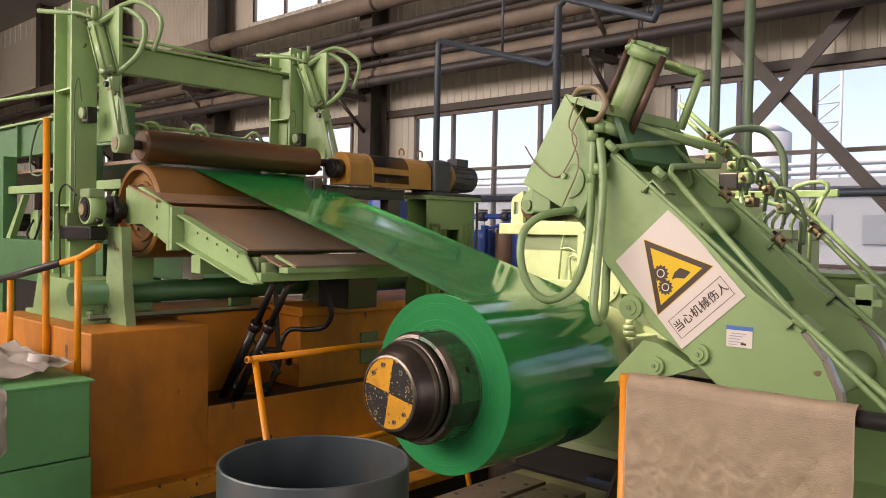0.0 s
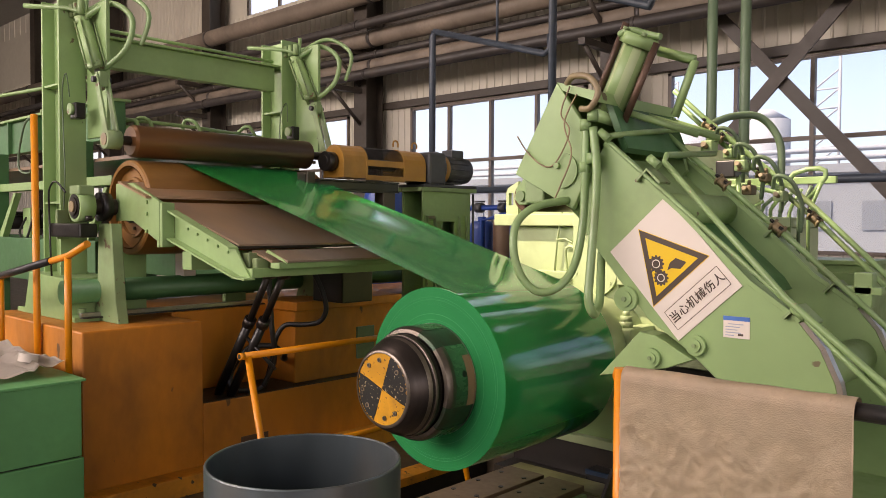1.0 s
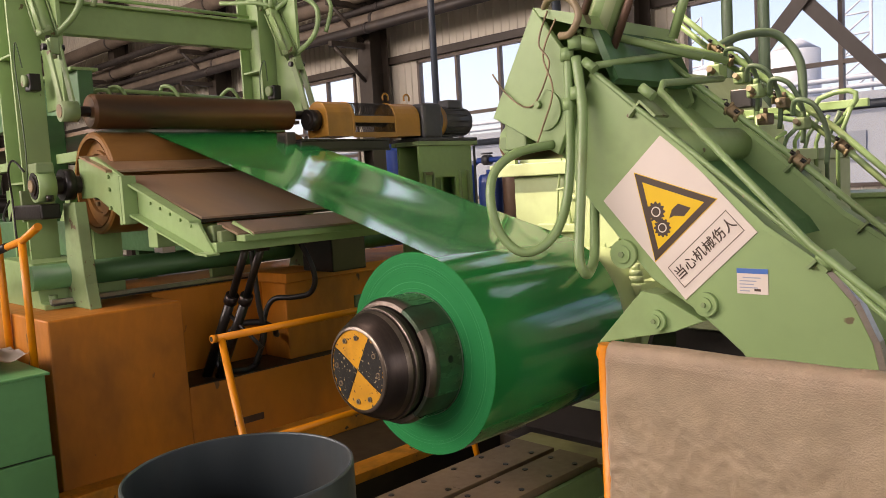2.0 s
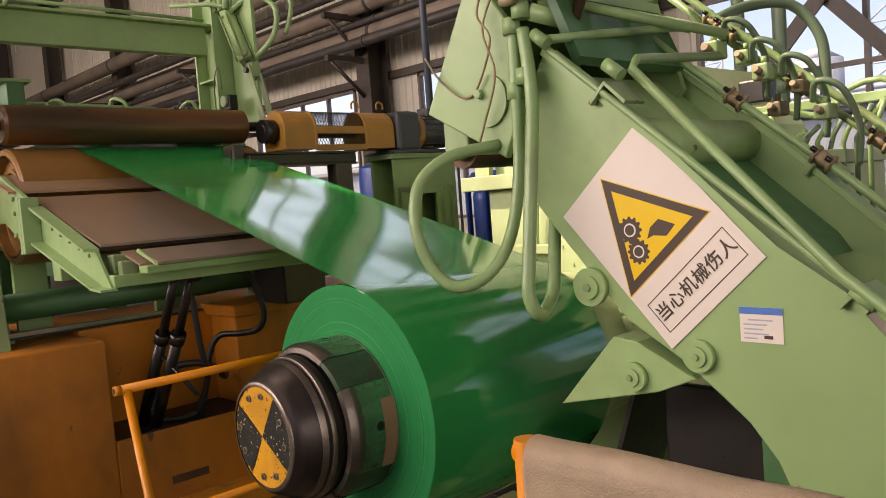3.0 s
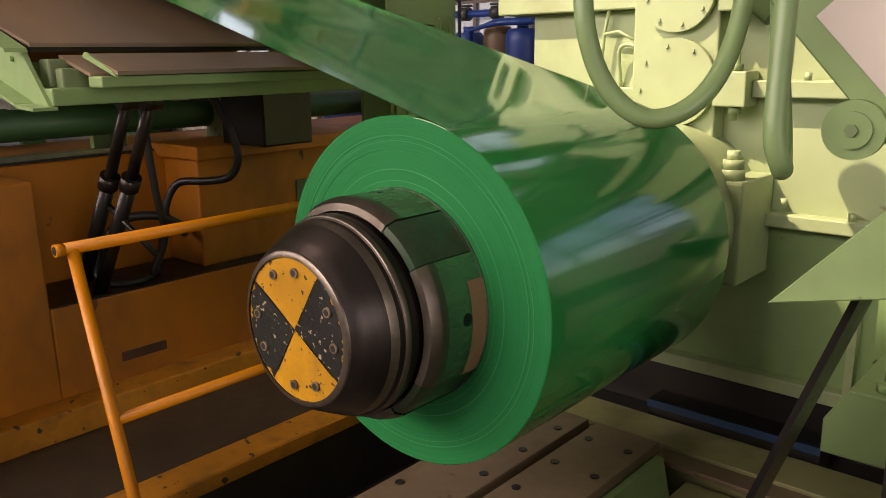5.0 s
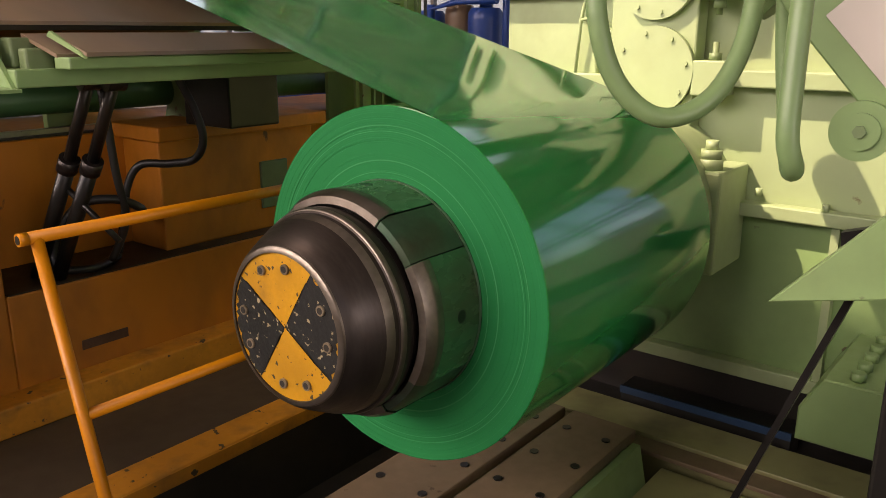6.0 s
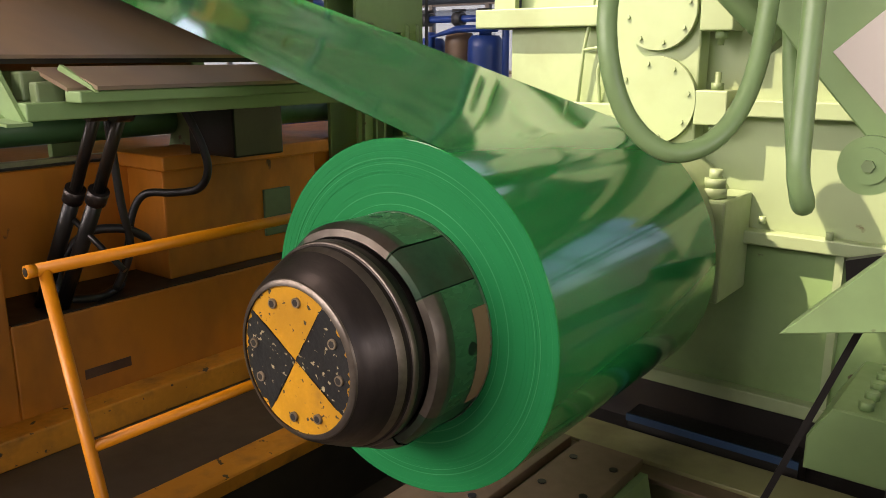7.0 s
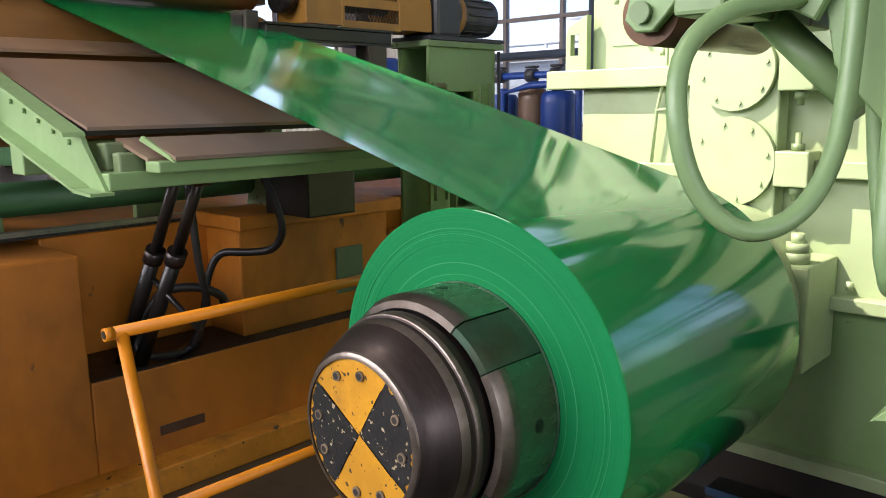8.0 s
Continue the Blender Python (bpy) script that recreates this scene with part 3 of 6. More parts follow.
def ragged_quarter(bm, y, a0, a1, rnd):
    """A quarter of the disc whose paint edge is chipped and uneven."""
    edge = []
    for k in range(1, 16):
        edge.append((0.171 * k / 15, a0, rnd.uniform(-0.0028, 0.0028)))
    for k in range(31):
        edge.append((rnd.choice((0.182, 0.181, 0.178, 0.173, 0.180, 0.1825)), a0 + (a1 - a0) * k / 30, 0))
    for k in range(15, 0, -1):
        edge.append((0.171 * k / 15, a1, rnd.uniform(-0.0028, 0.0028)))
    vs = [bm.verts.new((0, y, 0))]
    for r, a, off in edge:
        a = radians(a)
        vs.append(bm.verts.new((r * math.sin(a) + off * math.cos(a), y, r * math.cos(a) - off * math.sin(a))))
    for p, q in zip(vs[1:], vs[2:]):
        bm.faces.new((vs[0], p, q))
    bmesh.ops.recalc_face_normals(bm, faces=bm.faces)


def mandrel_unit():
    m = thing("mandrel", "worn steel expanding mandrel with yellow and black end disc", "mandrel", (AX, Y_NEAR, AZ))
    # expanding sleeve: four wide segments with narrower sunk key strips between them
    for k in range(4):
        a0, a1 = 90 * k + 57, 90 * k + 120
        bm = bmesh.new()
        lathe(bm, [(0.27, -0.205), (0.288, -0.20), (0.3005, -0.176), (0.3015, -0.17), (0.3015, 1.02), (0.27, 1.02)], 22, a0, a1)
        part("sleeve_segment", bm, SLEEVE, m, local=True)
        bm = bmesh.new()
        lathe(bm, [(0.270, -0.2062), (0.2888, -0.2012), (0.3016, -0.1765), (0.3026, -0.170), (0.3024, -0.152), (0.3016, -0.148)], 22, a0 + 0.3, a1 - 0.3)
        part("worn_lip", bm, LIP_STEEL, m, "bright rubbed sleeve lip", local=True)
        bm = bmesh.new()
        lathe(bm, [(0.27, -0.203), (0.287, -0.198), (0.2993, -0.174), (0.2998, 1.02), (0.27, 1.02)], 12, 90 * k + 30.6, 90 * k + 56.4)
        part("key_strip", bm, KEY_STEEL, m, "dark greasy key strip", local=True)
        a = radians(90 * k + 88)
        d = Vector((math.sin(a), 0, math.cos(a)))
        bm = bmesh.new()
        rod(bm, d * 0.296 + Vector((0, -0.08, 0)), d * 0.3022 + Vector((0, -0.08, 0)), 0.017, 14)
        part("plug", bm, GREASE, m, local=True)
    bm = bmesh.new()
    lathe(bm, [(0.2, -0.18), (0.284, -0.18), (0.284, 1.0)], 72)
    part("core", bm, GREASE, m, local=True)
    bm = bmesh.new()
    lathe(bm, [(0.19, -0.185), (0.256, -0.19), (0.256, -0.214), (0.264, -0.217), (0.2665, -0.221), (0.2665, -0.252), (0.264, -0.257), (0.257, -0.261), (0.2555, -0.272), (0.251, -0.288),
               (0.241, -0.309), (0.224, -0.343), (0.209, -0.369), (0.2, -0.376), (0.198, -0.381), (0.192, -0.385), (0.184, -0.386), (0.184, -0.37)], 96)
    part("nose", bm, STEEL_DARK, m, "dark rubbed steel nose", local=True)
    bm = bmesh.new()
    lathe(bm, [(0.2668, -0.2435), (0.2671, -0.252), (0.2645, -0.2575), (0.2615, -0.2592)], 96)
    part("nose_rim", bm, LIP_STEEL, m, "bright worn ring", local=True)
    bm = bmesh.new()
    lathe(bm, [(0.2560, -0.272), (0.2516, -0.2882), (0.2485, -0.2948)], 96)
    part("nose_shoulder", bm, LIP_STEEL, m, "rubbed shoulder", local=True)
    bm = bmesh.new()
    lathe(bm, [(0.2004, -0.3765), (0.1985, -0.3815), (0.1923, -0.3856), (0.1838, -0.3868)], 96)
    part("disc_rim", bm, LIP_STEEL, m, "bright worn rim", local=True)
    bm = bmesh.new()
    lathe(bm, [(0.0005, -0.3812), (0.1, -0.3812), (0.1845, -0.3812)], 64)
    part("end_disc", bm, DISC_YELLOW, m, "chipped yellow painted disc", local=True)
    rnd = random.Random(11)
    for k in (0, 2):
        bm = bmesh.new()
        ragged_quarter(bm, -0.3822, 90 * k + DISC_TURN, 90 * k + 90 + DISC_TURN, rnd)
        part("disc_quarter", bm, DISC_BLACK, m, "chipped black paint", local=True)
    for k in range(8):
        a = radians(90 * (k // 2) + 45 + DISC_TURN + (17 if k % 2 else -17))
        d = Vector((math.sin(a), 0, math.cos(a))) * 0.148
        bm = bmesh.new()
        rod(bm, d + Vector((0, -0.381, 0)), d + Vector((0, -0.388, 0)), 0.0125, 16)
        b = part("bolt", bm, BOLT_STEEL, m, local=True)
        # black disc gives the bolt socket's dark hollow as colour
        bm = bmesh.new()
        rod(bm, d + Vector((0, -0.3882, 0)), d + Vector((0, -0.3886, 0)), 0.0085, 12)
        part("socket", bm, PIT, b, local=True)
    bm = bmesh.new()
    lathe(bm, [(0.3012, -0.006), (0.3032, -0.007), (0.304, 0.0)], 96)
    part("bore_ring", bm, STEEL_BRIGHT, m, "thin bright worn ring at the bore", local=True)
    # cardboard slip under the first wraps
    bm = bmesh.new()
    lathe(bm, [(0.3035, 0.01), (0.3035, -0.062)], 12, CARD_TURN - 25, CARD_TURN + 25)
    part("cardboard_slip", bm, CARD, m, "brown cardboard slip", local=True)
    return m


DISC_TURN, CARD_TURN = 33.0, -85.0


def strip_sheet():
    """The sheet from the drum down to the coil, with a shallow sag."""
    run = Vector((AX - DRUM_X, 0, AZ - DRUM_Z))
    n_d = (R_COIL - R_DRUM) / run.length
    base = math.atan2(run.z, run.x)
    a = base + math.pi / 2 + math.asin(n_d)
    nx, nz = math.cos(a), math.sin(a)
    p0 = Vector((DRUM_X + (R_DRUM + 0.002) * nx, 0, DRUM_Z + (R_DRUM + 0.002) * nz))
    p1 = Vector((AX + (R_COIL + 0.001) * nx, 0, AZ + (R_COIL + 0.001) * nz))
    path = []
    for k in range(8, 0, -1):
        b = a + radians(7 * k)
        path.append(Vector((DRUM_X + (R_DRUM + 0.002) * math.cos(b), 0, DRUM_Z + (R_DRUM + 0.002) * math.sin(b))))
    for k in range(33):
        path.append(p0.lerp(p1, k / 32))
    for k in range(1, 9):
        b = a - radians(3 * k)
        rr = R_COIL + 0.0012 - 0.0006 * k
        path.append(Vector((AX + rr * math.cos(b), 0, AZ + rr * math.sin(b))))
    path.insert(0, path[0] + Vector((-1.9, 0, -0.05)))
    bm = bmesh.new()
    cols = 10
    for off in (0.0, 0.0012):
        rows = []
        for i, p in enumerate(path):
            row = []
            for j in range(cols + 1):
                u = j / cols
                s = max(0, min(1, (i - 9) / 32))
                bow = 0.010 * math.sin(math.pi * s) * math.cos(2 * math.pi * u)
                row.append(bm.verts.new((p.x, Y_NEAR + 0.003 + (Y_FAR - Y_NEAR - 0.006) * u, p.z + bow + off)))
            rows.append(row)
        for r1, r2 in zip(rows, rows[1:]):
            for j in range(cols):
                f = bm.faces.new((r1[j], r1[j + 1], r2[j + 1], r2[j]))
                f.smooth = True
    bmesh.ops.recalc_face_normals(bm, faces=bm.faces)
    return solo("steel_strip", bm, STRIP_GREEN, "glossy green coated steel sheet running taut to the coil", "steel sheet", (p1.x, Y_NEAR, p1.z))


def guide_roller():
    r = thing("press_roller", "rust-brown steel press roller above the drum", "roller", (-4.92, 2.66, 2.505))
    bm = bmesh.new()
    lathe(bm, [(0.0, -0.02), (0.105, -0.02), (0.12, 0.0), (0.12, 1.57), (0.105, 1.58), (0.0, 1.58)], 48)
    part("barrel", bm, ROLLER, r, local=True)
    bm = bmesh.new()
    lathe(bm, [(0.0, -0.16), (0.035, -0.16), (0.035, 1.72), (0.0, 1.72)], 24)
    part("shaft", bm, GREASE, r, local=True)
    return r


def deflector_drum():
    d = thing("deflector_drum", "large ochre-coated deflector drum under the sheet", "drum", (DRUM_X, 2.66, DRUM_Z))
    bm = bmesh.new()
    lathe(bm, [(0.31, 0.0), (0.34, 0.0), (R_DRUM, 0.012), (R_DRUM, 1.62), (0.33, 1.63), (0.30, 1.63)], 72)
    part("shell", bm, DRUM, d, local=True)
    bm = bmesh.new()
    lathe(bm, [(0.04, 0.05), (0.30, 0.05), (0.302, 0.0)], 48)
    part("end_web", bm, DRUM, d, local=True)
    bm = bmesh.new()
    lathe(bm, [(0.2, 0.049), (0.205, 0.03), (0.225, 0.03), (0.23, 0.049)], 48)
    part("web_ring", bm, DRUM, d, local=True)
    bm = bmesh.new()
    lathe(bm, [(0.05, 0.0), (0.105, 0.0), (0.115, 0.012), (0.115, 0.06)], 32)
    part("hub", bm, GREASE, d, "black greasy hub", local=True)
    for k in range(6):
        a = radians(60 * k)
        v = Vector((math.sin(a), 0, math.cos(a))) * 0.155
        bm = bmesh.new()
        rod(bm, v + Vector((0, 0.05, 0)), v + Vector((0, 0.03, 0)), 0.014, 6)
        part("web_bolt", bm, BROWN_JOINT, d, local=True)
    bm = bmesh.new()
    lathe(bm, [(0.0, -0.34), (0.06, -0.34), (0.06, 1.8), (0.0, 1.8)], 24)
    part("shaft", bm, GREASE, d, local=True)
    return d


coil = green_coil()
mandrel = mandrel_unit()
strip_sheet()
press_roller = guide_roller()
drum = deflector_drum()

# ---- the coil hold-down arm with its sign and hydraulics ----
ARM_Y = 3.22
ARM = [(-1.27, 2.29), (-0.88, 1.965), (-0.57, 1.67), (-0.36, 1.525), (-0.28, 1.43), (-0.22, 1.30), (-0.19, 1.16), (-0.19, 0.75), (-0.50, 0.75), (-0.53, 1.0), (-0.59, 1.13), (-0.66, 1.22),
       (-0.83, 1.36), (-1.02, 1.475), (-1.27, 1.755), (-1.39, 1.90), (-1.42, 2.05)]


def round_boss(x, y, z, r, parent):
    b = rodded("pivot_boss", (x, y, z), (x, y - 0.022, z), r, GREEN, parent, 28)
    rodded("boss_ring", (x, y - 0.022, z), (x, y - 0.03, z), r * 0.62, GREEN, b, 24)
    rodded("boss_bolt", (x, y - 0.03, z), (x, y - 0.038, z), r * 0.22, GREEN_WORN, b, 6)


def hold_down_arm():
    a = thing("hold_down_arm", "pale green steel coil hold-down arm with hydraulic pipes", "machine arm", (-0.35, 3.6, 0))
    for y in (ARM_Y, 3.98):
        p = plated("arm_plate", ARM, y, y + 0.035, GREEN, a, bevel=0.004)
        # rim strip along the upper edge
        bm = bmesh.new()
        for (x0, z0), (x1, z1) in zip(ARM[:4], ARM[1:4]):
            slab(bm, [(x0, z0), (x1, z1), (x1 + 0.012, z1 + 0.016), (x0 + 0.012, z0 + 0.016)], y - 0.012, y + 0.06)
        part("top_strip", bm, GREEN, p)
        bm = bmesh.new()
        for (x0, z0), (x1, z1) in zip(ARM[3:8], ARM[4:8]):
            slab(bm, [(x0, z0), (x1, z1), (x1 + 0.02, z1 + 0.005), (x0 + 0.02, z0 + 0.008)], y - 0.004, y + 0.04)
        part("worn_edge", bm, STEEL_BRIGHT, p, "bare rubbed steel edge")
    # deep green here sets the dark recess between the plates into the colour
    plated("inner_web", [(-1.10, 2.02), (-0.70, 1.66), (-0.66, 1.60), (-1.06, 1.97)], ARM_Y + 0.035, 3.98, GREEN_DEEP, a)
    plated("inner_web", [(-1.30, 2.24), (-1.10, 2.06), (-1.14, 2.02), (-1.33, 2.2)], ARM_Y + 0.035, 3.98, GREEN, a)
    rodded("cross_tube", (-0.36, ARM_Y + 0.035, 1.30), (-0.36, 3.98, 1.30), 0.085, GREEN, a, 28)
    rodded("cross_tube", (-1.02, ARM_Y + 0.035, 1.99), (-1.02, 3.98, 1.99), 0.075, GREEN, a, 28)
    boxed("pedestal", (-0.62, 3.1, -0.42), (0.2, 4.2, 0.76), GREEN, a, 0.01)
    # added black box that darkens the gap below the nose wedge
    boxed("shadow_box", (-1.06, 3.45, 0.2), (-0.72, 3.92, 1.24), GREASE, a, 0.01, "black box added for the dark gap under the arm")
    # cheek coloured deeper than the arm to hold the shade beneath it
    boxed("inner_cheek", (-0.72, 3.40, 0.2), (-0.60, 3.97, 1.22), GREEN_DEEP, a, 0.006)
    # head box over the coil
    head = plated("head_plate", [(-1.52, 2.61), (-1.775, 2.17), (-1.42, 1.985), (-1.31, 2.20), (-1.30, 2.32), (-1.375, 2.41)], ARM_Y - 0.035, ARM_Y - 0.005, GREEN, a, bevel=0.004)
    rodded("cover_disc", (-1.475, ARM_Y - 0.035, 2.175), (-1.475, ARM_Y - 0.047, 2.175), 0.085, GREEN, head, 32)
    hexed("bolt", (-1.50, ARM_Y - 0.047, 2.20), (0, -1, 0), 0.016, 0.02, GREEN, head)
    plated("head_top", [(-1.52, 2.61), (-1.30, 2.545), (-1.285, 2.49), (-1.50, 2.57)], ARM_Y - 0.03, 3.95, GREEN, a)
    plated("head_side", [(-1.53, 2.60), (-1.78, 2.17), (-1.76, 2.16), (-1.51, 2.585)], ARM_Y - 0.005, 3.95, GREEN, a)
    # back of the head in deep green, its recess shade kept in the colour
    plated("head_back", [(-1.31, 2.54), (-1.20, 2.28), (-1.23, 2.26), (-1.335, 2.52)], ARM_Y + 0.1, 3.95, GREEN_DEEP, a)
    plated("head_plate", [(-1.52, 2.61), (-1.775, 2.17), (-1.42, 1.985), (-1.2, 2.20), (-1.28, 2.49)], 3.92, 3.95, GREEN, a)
    boxed("jaw", (-1.74, ARM_Y, 2.02), (-1.62, 3.9, 2.16), GREEN_WORN, a, 0.01)
    for k in range(3):
        y = ARM_Y + 0.16 + 0.24 * k
        rodded("head_bar", (-1.36, y, 2.50), (-1.02, y + 0.3, 2.36), 0.017, GREEN, a, 10)
    # press roller under the head
    r = rodded("press_roll", (-1.98, 3.55, 2.07), (-1.98, 4.25, 2.07), 0.085, ROLLER, a, 32, "dark brown press roll")
    rodded("roll_end", (-1.98, 3.49, 2.07), (-1.98, 3.51, 2.07), 0.03, GREEN_WORN, r, 16)
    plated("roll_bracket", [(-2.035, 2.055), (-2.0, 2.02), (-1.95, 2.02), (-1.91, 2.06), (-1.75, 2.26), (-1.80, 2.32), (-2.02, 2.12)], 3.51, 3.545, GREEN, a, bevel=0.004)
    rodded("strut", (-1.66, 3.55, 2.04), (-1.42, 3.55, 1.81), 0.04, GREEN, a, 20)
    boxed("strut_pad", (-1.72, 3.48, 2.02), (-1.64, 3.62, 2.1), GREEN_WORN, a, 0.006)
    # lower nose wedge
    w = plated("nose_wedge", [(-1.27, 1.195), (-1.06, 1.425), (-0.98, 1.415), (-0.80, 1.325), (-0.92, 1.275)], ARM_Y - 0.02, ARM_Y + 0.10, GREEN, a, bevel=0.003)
    round_boss(-0.99, ARM_Y - 0.02, 1.315, 0.042, w)
    round_boss(-0.79, ARM_Y, 1.39, 0.045, a)
    round_boss(-1.135, ARM_Y, 1.57, 0.058, a)
    # lift cylinder on the head
    p0, p1 = Vector((-1.37, 3.40, 2.44)), Vector((-1.20, 3.40, 2.80))
    way = (p1 - p0).normalized()
    c = rodded("cylinder", p0, p1, 0.078, GREEN, a, 4)
    rodded("barrel", p0, p1, 0.06, GREEN_PALE, c, 24)
    for q in (p0 + way * 0.01, p1):
        rodded("cylinder_cap", q - way * 0.028, q + way * 0.028, 0.108, GREEN, c, 4)
        for e1 in (-1, 1):
            for e2 in (-1, 1):
                hexed("cap_nut", q + way * 0.028 + Vector((way.z, 0, -way.x)) * 0.055 * e1 + Vector((0, 0.055 * e2, 0)), way, 0.014, 0.016, GREEN_WORN, c)
    across = Vector((way.z, 0, -way.x))
    for s, e in ((-1, 0.06), (1, 0.02)):
        rodded("tie_rod", p0 + across * 0.10 * s - way * 0.03, p1 + across * 0.10 * s + way * e, 0.018, TIE_ROD, c, 12, "rusty brown tie rod")
    hosed("cap_pipe", [p1 + Vector((-0.09, -0.02, 0.04)), p1 + Vector((-0.02, -0.03, 0.05)), p1 + Vector((0.06, 0, 0.02)), p1 + Vector((0.12, 0.0, 0.0))], 0.016, PIPE_GREEN, a)
    fr = [p1 + Vector((0.03, 0.15, -0.03)), p1 + Vector((0.22, 0.15, -0.10)), p1 + Vector((0.12, 0.15, -0.36))]
    for q0, q1 in zip(fr, fr[1:]):
        rodded("bracket_bar", q0, q1, 0.024, GREEN, a, 4)
    # hanging hoses
    hosed("hose", [(-1.45, 3.19, 2.03), (-1.52, 3.03, 2.0), (-1.56, 2.93, 1.922), (-1.549, 2.89, 1.793), (-1.51, 2.905, 1.665), (-1.435, 2.94, 1.598), (-1.366, 3.012, 1.63), (-1.335, 3.09, 1.743), (-1.335, 3.15, 1.95),
                   (-1.335, 3.16, 2.2), (-1.34, 3.17, 2.40)], 0.0195, PIPE_GREEN, a, "thick green-painted hydraulic hose", seg=14)
    hosed("hose", [(-1.30, 3.17, 2.37), (-1.265, 3.15, 2.15), (-1.24, 3.09, 1.905), (-1.228, 3.045, 1.69), (-1.22, 3.022, 1.57), (-1.21, 3.042, 1.512), (-1.23, 3.10, 1.507), (-1.265, 3.19, 1.56), (-1.31, 3.27, 1.72), (-1.34, 3.33, 1.86)], 0.0205, PIPE_GREEN, a,
          "thick green-painted hydraulic hose", seg=14)
    for x, z in ((-1.34, 2.16), (-1.30, 2.20), (-1.34, 2.36), (-1.30, 2.40)):
        rodded("hose_fitting", (x, 3.165, z), (x, 3.165, z + 0.05), 0.03, PIPE_GREEN, a, 6)
    hosed("hook_pipe", [(-1.47, 3.2, 2.60), (-1.40, 3.15, 2.62), (-1.30, 3.13, 2.60), (-1.25, 3.13, 2.53), (-1.29, 3.13, 2.46), (-1.35, 3.14, 2.46)], 0.0155, HOOK_PIPE, a, "brown bent pipe end")
    hosed("wire", [(-1.44, 3.18, 2.58), (-1.47, 3.15, 2.45), (-1.42, 3.15, 2.36), (-1.50, 3.16, 2.22), (-1.58, 3.17, 2.20), (-1.68, 3.17, 2.27), (-1.75, 3.17, 2.36)], 0.004, BROWN_JOINT, a, seg=6)
    hosed("wire", [(-1.40, 3.18, 2.54), (-1.45, 3.15, 2.40), (-1.40, 3.14, 2.25), (-1.47, 3.15, 2.10), (-1.52, 3.16, 2.02)], 0.004, BROWN_JOINT, a, seg=6)
    # rigid pipes down the arm
    y = ARM_Y - 0.015
    hosed("pipe", [(-1.28, y, 2.34), (-1.22, y, 2.285), (-0.90, y - 0.005, 2.02), (-0.36, y - 0.01, 1.575), (-0.20, y - 0.04, 1.43), (0.12, y - 0.1, 1.17)], 0.011, PIPE_GREEN, a, steps=1)
    hosed("pipe", [(-0.98, 3.78, 2.27), (-1.00, 3.32, 2.235), (-0.985, 3.27, 2.20), (-0.40, y - 0.03, 1.625), (-0.02, y - 0.04, 1.32), (0.2, y - 0.05, 1.12)], 0.0145, PIPE_GREEN, a, steps=1)
    hosed("pipe", [(-1.24, y + 0.01, 2.33), (-1.23, 3.5, 2.37), (-1.21, 3.9, 2.42), (-1.18, 4.1, 2.43)], 0.0145, PIPE_GREEN, a, steps=1)
    for dy, dz, c2 in ((4.10, 0.03, 1.12), (4.16, -0.04, 1.04), (3.88, -0.16, 1.0)):
        hosed("pipe", [(-1.32, dy - 0.1, 2.62 + dz), (-1.16, dy, 2.44 + dz), (-0.62, dy, 1.99 + dz), (0.30, dy, c2)], 0.0145, PIPE_GREEN, a, steps=1)
    for x, yy, z in ((-1.16, 4.1, 2.45), (-1.10, 4.1, 2.40), (-0.86, 4.1, 2.17), (-0.62, 4.16, 1.95), (-0.98, 3.88, 2.13), (-0.70, 3.88, 1.9)):
        d = Vector((0.54, 0, -0.45)).normalized()
        j = rodded("pipe_joint", Vector((x, yy, z)) - d * 0.035, Vector((x, yy, z)) + d * 0.035, 0.026, BROWN_JOINT, a, 4)
        for e in (-0.034, 0.022):
            rodded("joint_flange", Vector((x, yy, z)) + d * e, Vector((x, yy, z)) + d * (e + 0.012), 0.033, HOOK_PIPE, j, 4)
            hexed("joint_nut", Vector((x, yy - 0.022, z + 0.02)) + d * e, d, 0.009, 0.02, GREASE, j)
    for x, z in ((-0.99, 2.195), (-1.245, 2.33), (-0.35, 1.57)):
        rodded("elbow", (x - 0.025, y - 0.02, z + 0.02), (x + 0.025, y - 0.02, z - 0.02), 0.02, PIPE_GREEN, a, 12)
    hosed("arc_hose", [(-1.16, 4.12, 2.46), (-1.12, 4.3, 2.52), (-1.02, 4.45, 2.52), (-0.93, 4.5, 2.38), (-0.92, 4.5, 2.16)], 0.021, POST_GREEN, a)
    for x, z, yy in ((-1.03, 2.115, ARM_Y), (-0.36, 1.545, ARM_Y), (-0.74, 1.86, 3.98), (-0.45, 1.60, 3.98)):
        bm = bmesh.new()
        slab(bm, [(x - 0.06, z + 0.0), (x, z + 0.055), (x + 0.07, z - 0.01), (x + 0.062, z - 0.018), (x, z + 0.043), (x - 0.052, z - 0.008)], yy - 0.03, yy + 0.07)
        part("angle_bracket", bm, GREEN_WORN, a)
    # valves and short hoses behind the far plate
    for x, yy, z, w, mat in ((-1.12, 4.02, 2.33, 0.05, GREEN_WORN), (-1.02, 4.06, 2.29, 0.04, GREEN_WORN), (-0.93, 4.0, 2.22, 0.045, GREEN_WORN), (-0.84, 4.08, 2.16, 0.035, BROWN_JOINT), (-0.74, 4.02, 2.06, 0.04, GREEN_WORN), (-0.95, 4.14, 2.10, 0.04, BROWN_JOINT)):
        w = 0.65 * w
        v = boxed("valve", (x - w, yy - 0.04, z - w), (x + w, yy + 0.04, z + w), mat, a, 0.008)
